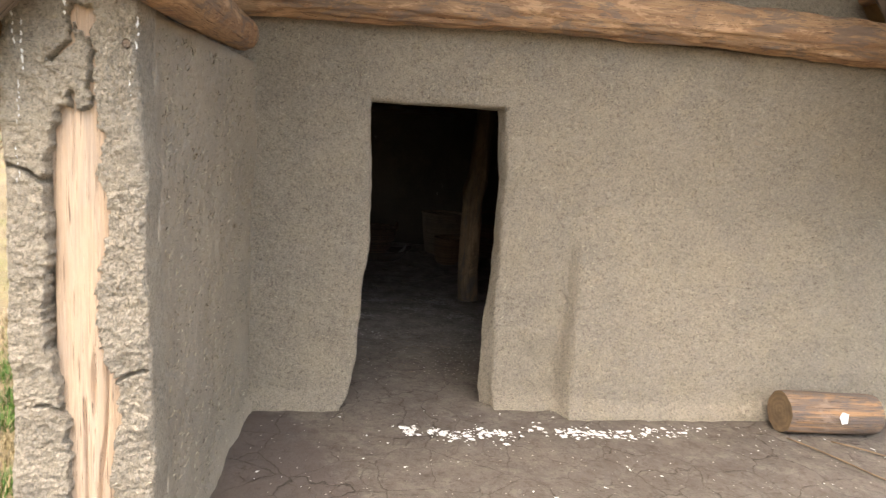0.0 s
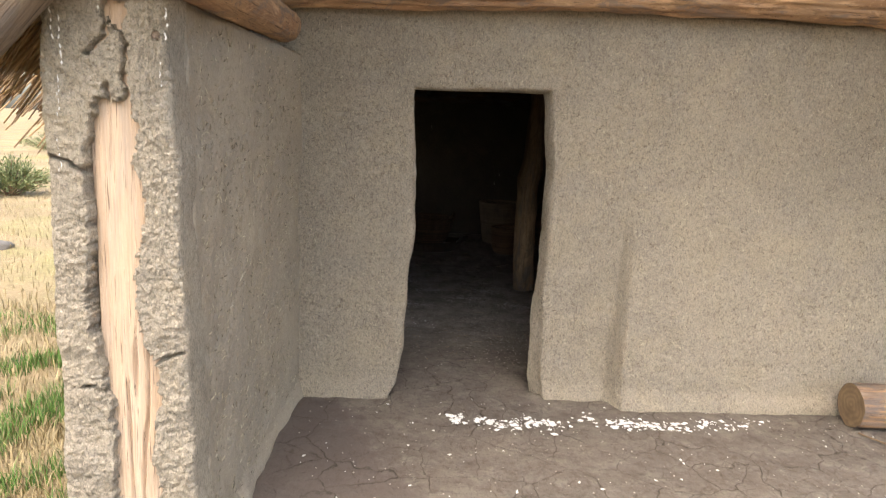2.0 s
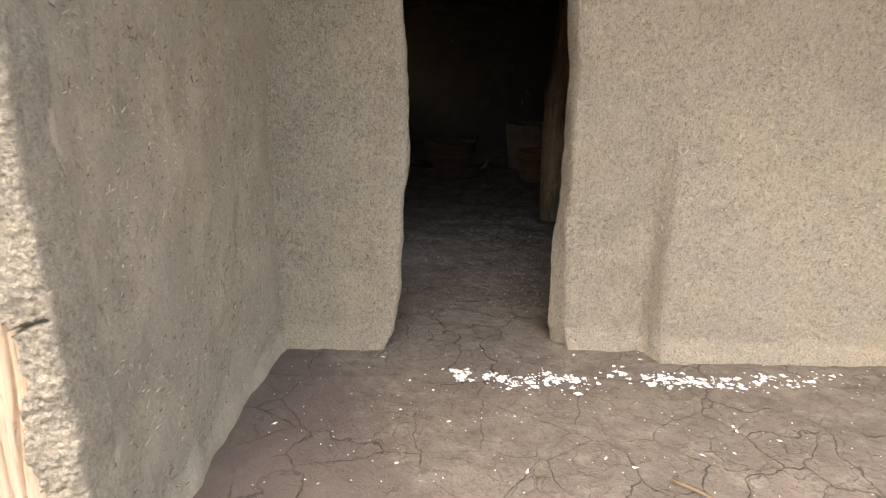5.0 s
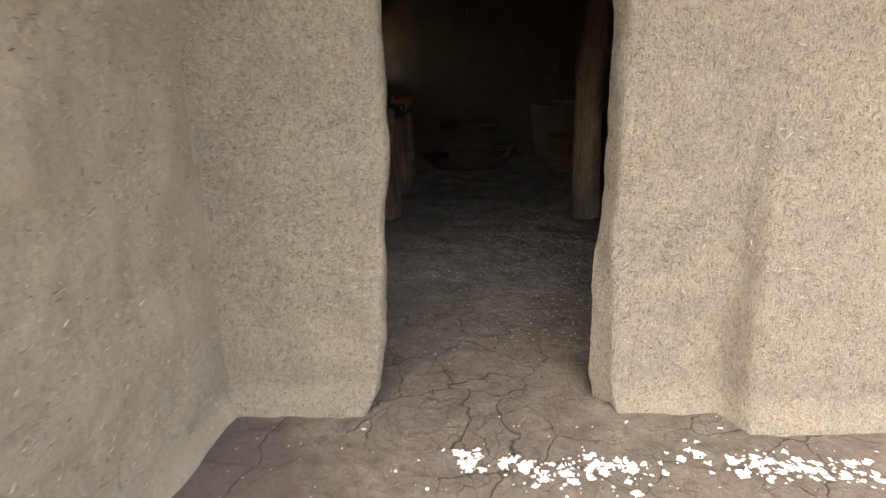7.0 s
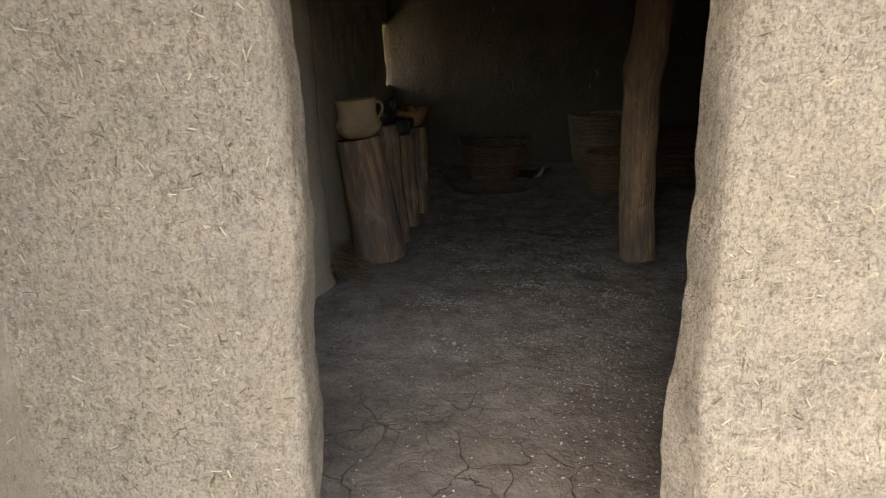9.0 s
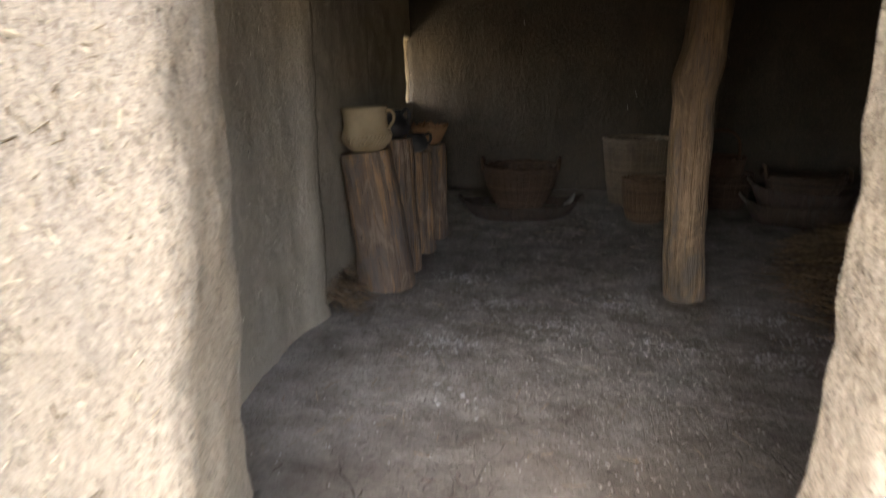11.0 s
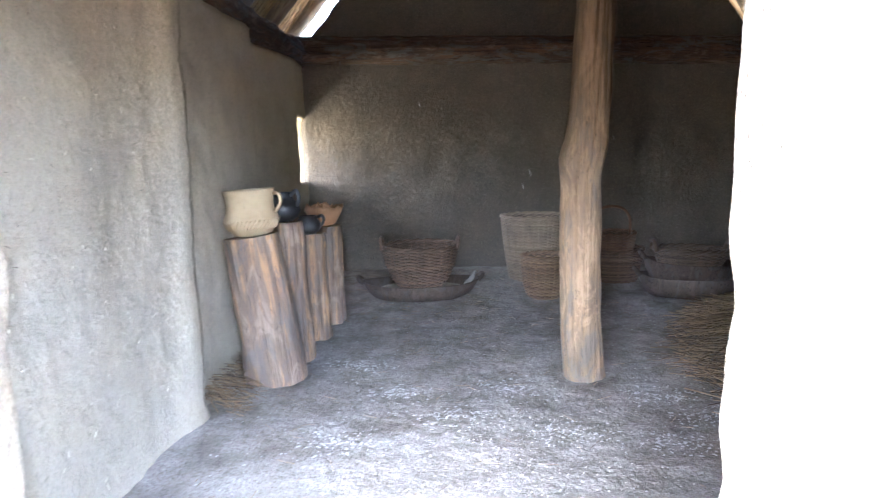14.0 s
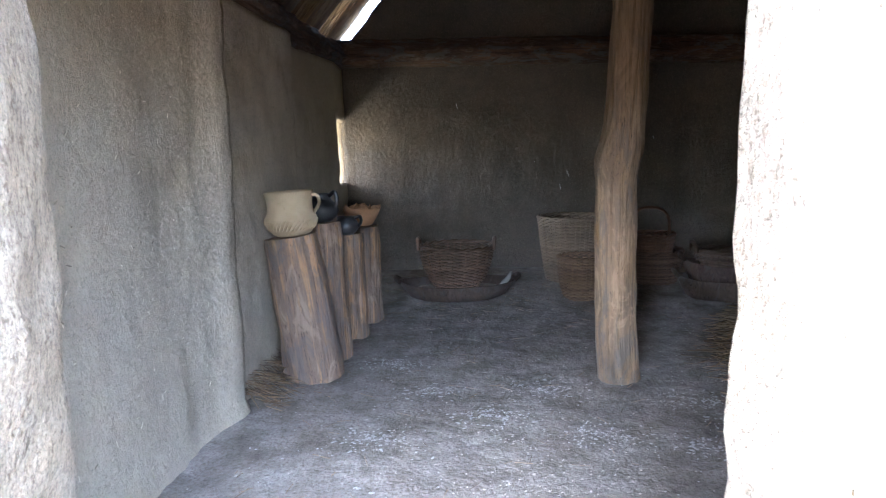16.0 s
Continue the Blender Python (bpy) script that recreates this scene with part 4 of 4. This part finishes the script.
def cloth(name, cx, cy, w, d, turn, seed, label):
    b = Buf()
    ct, st = math.cos(turn), math.sin(turn)
    rows = []
    for v in steps(-1, 1, 0.04):
        row = []
        for u in steps(-1, 1, 0.04):
            ru = 1 + 0.25 * nz(math.atan2(v, u), seed, 0, 1.3)
            taper = 1 - 0.45 * smooth(0.1, 1.0, u)
            lx, ly = u * w * ru, (v * taper - 0.25 * smooth(0, 1, u)) * d * ru
            x, y = cx + lx * ct - ly * st, cy + lx * st + ly * ct
            fold = 0.075 * (0.35 - abs(nz(x * 1.3 + 0.4 * y, y * 0.7, seed, 6))) + 0.05 * (0.3 - abs(nz(x * 2.2 + y, y * 0.8 - x, seed, 8))) + 0.01 * nz(x, y, seed, 26)
            row.append((x, y, bed_z(x, y) + 0.055 + fold * (1 - 0.6 * max(abs(u), abs(v)) ** 4)))
        rows.append(row)
    b.quadstrip(rows, closed=False)
    ob = part(name, b, CLOTH)
    ob.modifiers.new("thick", 'SOLIDIFY').thickness = 0.006
    return tagged(ob, label, "cloth")


cloth("linen_cloth", 2.33, 6.30, 0.25, 0.19, -0.30, 2.0, "crumpled grey-white linen cloth lying on the straw")
cloth("linen_cloth", 2.98, 6.72, 0.18, 0.11, -0.2, 6.0, "folded grey cloth half buried in straw")

sb = Buf()
for _ in range(420):
    x, y = rnd.gauss(-0.50, 0.06), rnd.uniform(5.95, 6.75)
    an = rnd.gauss(0.9, 0.6)
    ln = rnd.uniform(0.06, 0.25)
    z = max(0.006, 0.10 * smooth(-0.3, -0.6, x) + rnd.uniform(-0.02, 0.04))
    x = max(x, -0.55)
    sb.tube([(x, y, z), (x + ln * math.cos(an) * 0.6, y + ln * math.sin(an) * 0.6, max(0.006, z - 0.04))], 0.002, 3, False)
tagged(part("straw_tuft", sb, STRAW), "wisp of dry straw at the foot of the stumps", "straw", kind="stuff")


# ---- porch clutter ----
log_thing("short_log", (2.62, 3.34, 0.125), (3.22, 3.29, 0.128), 0.13, 0.124, BARK, "short sawn log with flaked bark lying by the wall", "log", 0.0, 5.0, 36, 0.006)


def splat(buf, x, y, z, r, seed, stretch=1.0):
    n = 15
    ring = []
    an0 = seed * 1.7
    for k in range(n):
        an = 2 * math.pi * k / n
        q = r * (0.55 + 1.5 * abs(noise.noise(Vector((math.cos(an) * 2.6, math.sin(an) * 2.6, seed * 3.1)))))
        lx, ly = q * math.cos(an) * stretch, q * math.sin(an)
        px, py = x + lx * math.cos(an0) - ly * math.sin(an0), y + lx * math.sin(an0) + ly * math.cos(an0)
        ring.append((px, py, z(px, py) + 0.002))
    i = len(buf.v)
    buf.v.extend(ring)
    buf.v.append((x, y, z(x, y) + 0.005))
    for k in range(n):
        buf.f.append((i + k, i + (k + 1) % n, i + n))


rnd = random.Random(21)
fz = lambda x, y: floor_z(x, y) + 0.003
sb = Buf()
for k in range(420):
    cx, w = rnd.choice(((0.34, 0.02), (0.52, 0.05), (0.65, 0.025), (0.75, 0.03), (0.87, 0.04), (1.09, 0.05), (1.26, 0.05), (1.38, 0.06), (1.44, 0.06), (1.55, 0.04), (1.76, 0.05), (1.96, 0.05), (1.3, 0.5)))
    x = cx + rnd.gauss(0, w)
    y = 3.31 + rnd.gauss(0.0, 0.038) + 0.03 * math.sin(x * 7) + 0.02 * math.sin(x * 19)
    splat(sb, x, y, fz, rnd.choice((0.003, 0.004, 0.005, 0.006, 0.008, 0.012, 0.017)), k, rnd.uniform(1, 1.35))
for k in range(190):
    splat(sb, rnd.uniform(-0.5, 3.2), rnd.uniform(1.6, 3.6), fz, rnd.choice((0.0015, 0.002, 0.0025, 0.003, 0.006)), k, rnd.uniform(1.0, 2.2))
tagged(part("bird_droppings", sb, WHITE), "white splashes of bird droppings on the porch floor", "droppings", kind="stuff")
sb = Buf()
for k in range(1100):
    cx, cy = rnd.choice(((0.15, 5.65), (0.35, 6.25), (0.9, 6.25), (1.75, 5.85), (1.5, 5.6), (1.1, 5.7), (0.6, 5.9), (0.1, 6.65), (1.6, 6.1), (1.95, 5.4)))
    splat(sb, cx + rnd.gauss(0, 0.10), cy + rnd.gauss(0, 0.06), fz, rnd.choice((0.002, 0.003, 0.003, 0.004, 0.005, 0.006)), k, rnd.uniform(1.2, 2.4))
for k in range(500):
    splat(sb, rnd.uniform(-0.4, 2.2), rnd.uniform(4.1, 8.2), fz, rnd.uniform(0.002, 0.006), k)
for k in range(70):
    cx, cy = rnd.choice(((0.15, 5.65), (0.35, 6.25), (0.9, 6.3), (1.75, 5.85), (1.9, 5.5), (0.6, 5.9), (1.6, 6.1), (0.2, 5.2), (1.95, 6.2)))
    splat(sb, cx + rnd.gauss(0, 0.09), cy + rnd.gauss(0, 0.06), fz, rnd.uniform(0.004, 0.010), k, rnd.uniform(1.1, 2.0))
tagged(part("floor_smears", sb, CHALK), "pale chalky smears and crumbs on the mud floor", "droppings", kind="stuff")
sb = Buf()
for _ in range(700):
    x, y = rnd.uniform(-0.45, 2.0), rnd.choice((rnd.uniform(4.2, 8.7), rnd.uniform(7.6, 8.75)))
    an, ln = rnd.uniform(0, 3.14), rnd.uniform(0.02, 0.09)
    sb.tube([(x, y, fz(x, y) + 0.003), (x + ln * math.cos(an), y + ln * math.sin(an), fz(x, y) + 0.006)], 0.0013, 3, False)
tagged(part("straw_litter", sb, STRAW), "scattered bits of straw trodden into the floor", "straw", kind="stuff")

for p0, p1 in (((2.60, 3.22, 0.01), (3.0, 2.35, 0.012)), ((2.86, 3.17, 0.01), (3.5, 2.55, 0.012)), ((3.36, 3.2, 0.10), (3.5, 2.95, 0.012)), ((1.05, 2.55, 0.012), (1.45, 2.15, 0.012))):
    b = Buf()
    P, Q = Vector(p0), Vector(p1)
    b.tube([P.lerp(Q, s) + Vector((0.006 * math.sin(s * 7), 0, 0.003 * math.sin(s * 9))) for s in steps(0, 1, 0.1)], 0.005, 6)
    tagged(part("stick", b, STRAW), "thin dry stick lying on the porch floor", "stick", "sticks on the floor")
sp = Buf()
for k in range(9):
    an = k * 2 * math.pi / 9
    sp.v.append((0.04 * (0.6 + 0.5 * ((k * 37) % 5) / 5) * math.cos(an), 0.0, 0.05 * (0.6 + 0.5 * ((k * 53) % 7) / 7) * math.sin(an)))
sp.v.append((0, -0.006, 0))
sp.f = [(k, (k + 1) % 9, 9) for k in range(9)]
tagged(part("bird_dropping", sp, WHITE, m=pose(2.94, 3.185, 0.145, -8, 0, 0)), "white bird dropping splashed on the short log", "droppings")


gv = Buf()
for k in range(1500):
    x, y = rnd.choice(((rnd.gauss(0.85, 0.22), rnd.uniform(4.2, 5.9)), (rnd.uniform(-0.5, 2.1), rnd.uniform(4.0, 8.0)), (rnd.uniform(-0.5, 3.2), rnd.uniform(1.2, 3.6))))
    q, z = rnd.uniform(0.002, 0.006), fz(x, y)
    i = len(gv.v)
    gv.v += [(x - q, y, z), (x, y - q * 0.8, z), (x + q * 0.9, y, z), (x, y + q, z), (x, y, z + q * 0.9)]
    gv.f += [(i, i + 1, i + 4), (i + 1, i + 2, i + 4), (i + 2, i + 3, i + 4), (i + 3, i, i + 4)]
tagged(part("floor_crumbs", gv, pottery("clay_crumbs", (0.40, 0.36, 0.31), (0.25, 0.22, 0.19), 0.95, 0.1), smooth_faces=False), "loose crumbs of dry clay on the floor", "crumbs", kind="stuff")

hs = Buf()
for k in range(70):
    x = rnd.uniform(-0.4, 3.8)
    z = 2.17 + 0.09 * math.sin((x + 0.8) / 5.0 * math.pi) + rnd.uniform(-0.01, 0.05)
    y = 3.60 + rnd.uniform(-0.10, 0.03)
    an, ln = rnd.uniform(0, 6.28), rnd.uniform(0.02, 0.10)
    hs.tube([(x, y, z), (x + ln * math.cos(an), y - 0.02, z - ln * 0.5 * abs(math.sin(an)))], 0.0012, 3, False)
tagged(part("loose_straw", hs, STRAW), "wisps of straw caught under the log beam", "straw", kind="stuff")

ws = Buf()
for x, z0, z1, w in ((-1.012, 1.80, 1.86, 0.004), (-0.992, 1.74, 1.84, 0.005), (-1.005, 1.60, 1.68, 0.0025), (-1.008, 1.44, 1.50, 0.0025), (-0.70, 1.835, 1.875, 0.006), (-0.72, 1.70, 1.73, 0.003), (-0.885, 1.90, 1.93, 0.006)):
    # a broken run: short spatters that wander and thin out downwards
    z = z1
    while z > z0 - 0.03:
        ln = rnd.uniform(0.006, 0.024)
        cx = x + rnd.uniform(-0.004, 0.004)
        zs = steps(z - ln, z, 0.003)
        side = []
        for h in zs:
            k = math.sin(math.pi * (h - z + ln + 0.001) / (ln + 0.002)) * w * rnd.uniform(0.35, 0.8)
            mx = cx + 0.004 * nz(x, 1, h, 40)
            side.append([(mx - k, end_face(mx, h) - 0.001, h), (mx, end_face(mx, h) - 0.003, h), (mx + k, end_face(mx, h) - 0.001, h)])
        ws.quadstrip(side, closed=False)
        z -= ln + rnd.uniform(0.0, 0.016)
tagged(part("bird_droppings", ws, WHITE), "white runs of bird droppings down the broken daub", "droppings", kind="stuff")


dm = Buf()
for p, d in (((-0.66, 5.32, 0.96), (0, 0.01, -0.05)), ((1.30, 8.91, 0.90), (0.01, 0, -0.05)), ((1.36, 8.91, 1.02), (0.02, 0, -0.06)), ((1.08, 8.91, 1.12), (0, 0, -0.03)), ((2.1, 8.91, 1.3), (0.01, 0, -0.03)), ((0.4, 8.91, 1.62), (0.01, 0, -0.05))):
    v = Vector(p) + Vector((0.012 if p[1] < 6 else 0, -0.004 if p[1] > 6 else 0, 0))
    dm.tube([v, v + Vector(d) * 0.5, v + Vector(d)], [0.002, 0.0032, 0.0012], 5)
tagged(part("wall_drips", dm, CHALK), "thin white drips on the inner mud walls", "droppings", kind="stuff")


# ---- meadow ----
def blades(name, boxes, count, hmin, hmax, width, material, label, seed, clump=0.0):
    b = Buf()
    rnd = random.Random(seed)
    for _ in range(count):
        x0, x1, y0, y1 = rnd.choice(boxes)
        x, y = rnd.uniform(x0, x1), rnd.uniform(y0, y1)
        if clump and nz(x, y, seed, 4.2) < clump * rnd.random():
            continue
        h, an = rnd.uniform(hmin, hmax), rnd.uniform(0, 6.28)
        ln = rnd.uniform(0.2, 0.9) * h
        dx, dy = math.cos(an), math.sin(an)
        wx, wy = -dy * width, dx * width
        i = len(b.v)
        z0 = -0.07
        b.v += [(x - wx, y - wy, z0), (x + wx, y + wy, z0), (x + wx * 0.7 + dx * ln * 0.4, y + wy * 0.7 + dy * ln * 0.4, z0 + h * 0.65), (x - wx * 0.7 + dx * ln * 0.4, y - wy * 0.7 + dy * ln * 0.4, z0 + h * 0.65), (x + dx * ln, y + dy * ln, z0 + h)]
        b.f += [(i, i + 1, i + 2, i + 3), (i + 3, i + 2, i + 4)]
    return tagged(part(name, b, material), label, "grass", kind="stuff")


blades("green_grass", [(-3.4, -1.12, 2.6, 5.2), (-2.6, -1.12, 2.2, 4.4)], 21000, 0.03, 0.12, 0.0026, GREEN, "tufts of fresh green grass beside the wall", 3, 0.12)
blades("dry_grass", [(-3.5, -1.12, 1.5, 5.5), (-9, -2, 5, 13), (-16, -4, 10, 26)], 26000, 0.03, 0.12, 0.0035, DRY, "short bleached dry grass of the meadow", 4)
blades("dry_grass", [(-2.4, -1.12, 1.5, 3.4)], 7000, 0.02, 0.07, 0.003, DRY, "short bleached dry grass of the meadow", 8)

blades("grass_tuft", [(3.50, 3.70, 2.95, 3.15)], 90, 0.10, 0.19, 0.0028, GREEN, "small green grass tuft at the edge of the floor", 12)


def scrub(x, y, r, h, seed, label):
    ob = empty("scrub_bush", pose(x, y, -0.06), label, "bush", "scrub bushes")
    rnd = random.Random(seed)
    st, lf = Buf(), Buf()
    for _ in range(70):
        an, q = rnd.uniform(0, 6.28), rnd.random() ** 0.6
        tip = Vector((r * q * math.cos(an), r * q * math.sin(an), h * (1 - 0.55 * q * q) * rnd.uniform(0.75, 1.1)))
        st.tube([(0.1 * tip.x, 0.1 * tip.y, 0), tip * 0.6, tip], [0.012, 0.008, 0.003], 4, False)
        for _ in range(60):
            s = rnd.uniform(0.35, 1.05)
            p = tip * s + Vector((rnd.gauss(0, 0.05), rnd.gauss(0, 0.05), rnd.gauss(0, 0.04)))
            d = (tip.normalized() + Vector((rnd.gauss(0, 0.4), rnd.gauss(0, 0.4), rnd.gauss(0, 0.3)))) * rnd.uniform(0.05, 0.11)
            w = d.cross(Vector((rnd.gauss(0, 1), rnd.gauss(0, 1), 1))).normalized() * 0.012
            i = len(lf.v)
            lf.v += [tuple(p), tuple(p + d * 0.5 + w), tuple(p + d), tuple(p + d * 0.5 - w)]
            lf.f.append((i, i + 1, i + 2, i + 3))
    part("stems", st, BARK, ob)
    tagged(part("leaves", lf, SCRUB, ob), kind="stuff")
    return ob


scrub(-7.35, 12.8, 0.75, 0.62, 1, "low grey-green scrub bush in dry grass")
scrub(-10.5, 15.5, 0.9, 0.55, 2, "low grey-green scrub bush in dry grass")
scrub(-13.5, 27.0, 1.3, 0.8, 3, "low grey-green scrub bush in dry grass")


def boulder(x, y, r, seed):
    b = Buf()
    rings = []
    for i in range(1, 12):
        th = math.pi * i / 12
        ring = []
        for k in range(20):
            an = 2 * math.pi * k / 20
            d = Vector((math.sin(th) * math.cos(an), math.sin(th) * math.sin(an), math.cos(th)))
            q = r * (1 + 0.35 * noise.noise(d * 1.3 + Vector((seed, 0, 0))) + 0.1 * noise.noise(d * 4))
            ring.append((d.x * q * 1.3, d.y * q, d.z * q * 0.6))
        rings.append(ring)
    b.quadstrip(rings, True, True, True)
    tagged(part("boulder", b, STONE, m=pose(x, y, -0.05)), "grey half-buried field stone in dry grass", "stone", "field stones")


boulder(-4.78, 7.85, 0.16, 1.0)
boulder(-6.4, 9.6, 0.12, 4.0)


def tree(x, y, h, seed):
    ob = empty("tree", pose(x, y, -0.1), "distant dark green broadleaf tree beyond the meadow", "tree", "far trees")
    rnd = random.Random(seed)
    tr, lf = Buf(), Buf()
    tr.tube([(0, 0, 0), (0.1, 0, h * 0.3), (0, 0.1, h * 0.6)], [h * 0.04, h * 0.03, h * 0.012], 8)
    for _ in range(14):
        an, z = rnd.uniform(0, 6.28), rnd.uniform(0.25, 0.6) * h
        c = Vector((math.cos(an) * h * 0.3, math.sin(an) * h * 0.3, z + rnd.uniform(0.1, 0.35) * h))
        tr.tube([(0, 0, z * 0.8), c], [h * 0.014, h * 0.004], 5)
        for _ in range(130):
            p = c + Vector((rnd.gauss(0, h * 0.1), rnd.gauss(0, h * 0.1), rnd.gauss(0, h * 0.07)))
            a1, a2 = Vector((rnd.gauss(0, 1), rnd.gauss(0, 1), rnd.gauss(0, 1))).normalized() * h * 0.035, Vector((rnd.gauss(0, 1), rnd.gauss(0, 1), rnd.gauss(0, 1))).normalized() * h * 0.025
            i = len(lf.v)
            lf.v += [tuple(p - a1), tuple(p + a2), tuple(p + a1), tuple(p - a2)]
            lf.f.append((i, i + 1, i + 2, i + 3))
    part("trunk", tr, BARK, ob)
    tagged(part("crown", lf, GREEN, ob), kind="stuff")


for k in range(9):
    tree(-34 - 5.5 * k + (k * 37) % 5, 52 + (k * 53) % 9, 4.5 + (k * 29) % 4 * 0.6, k)
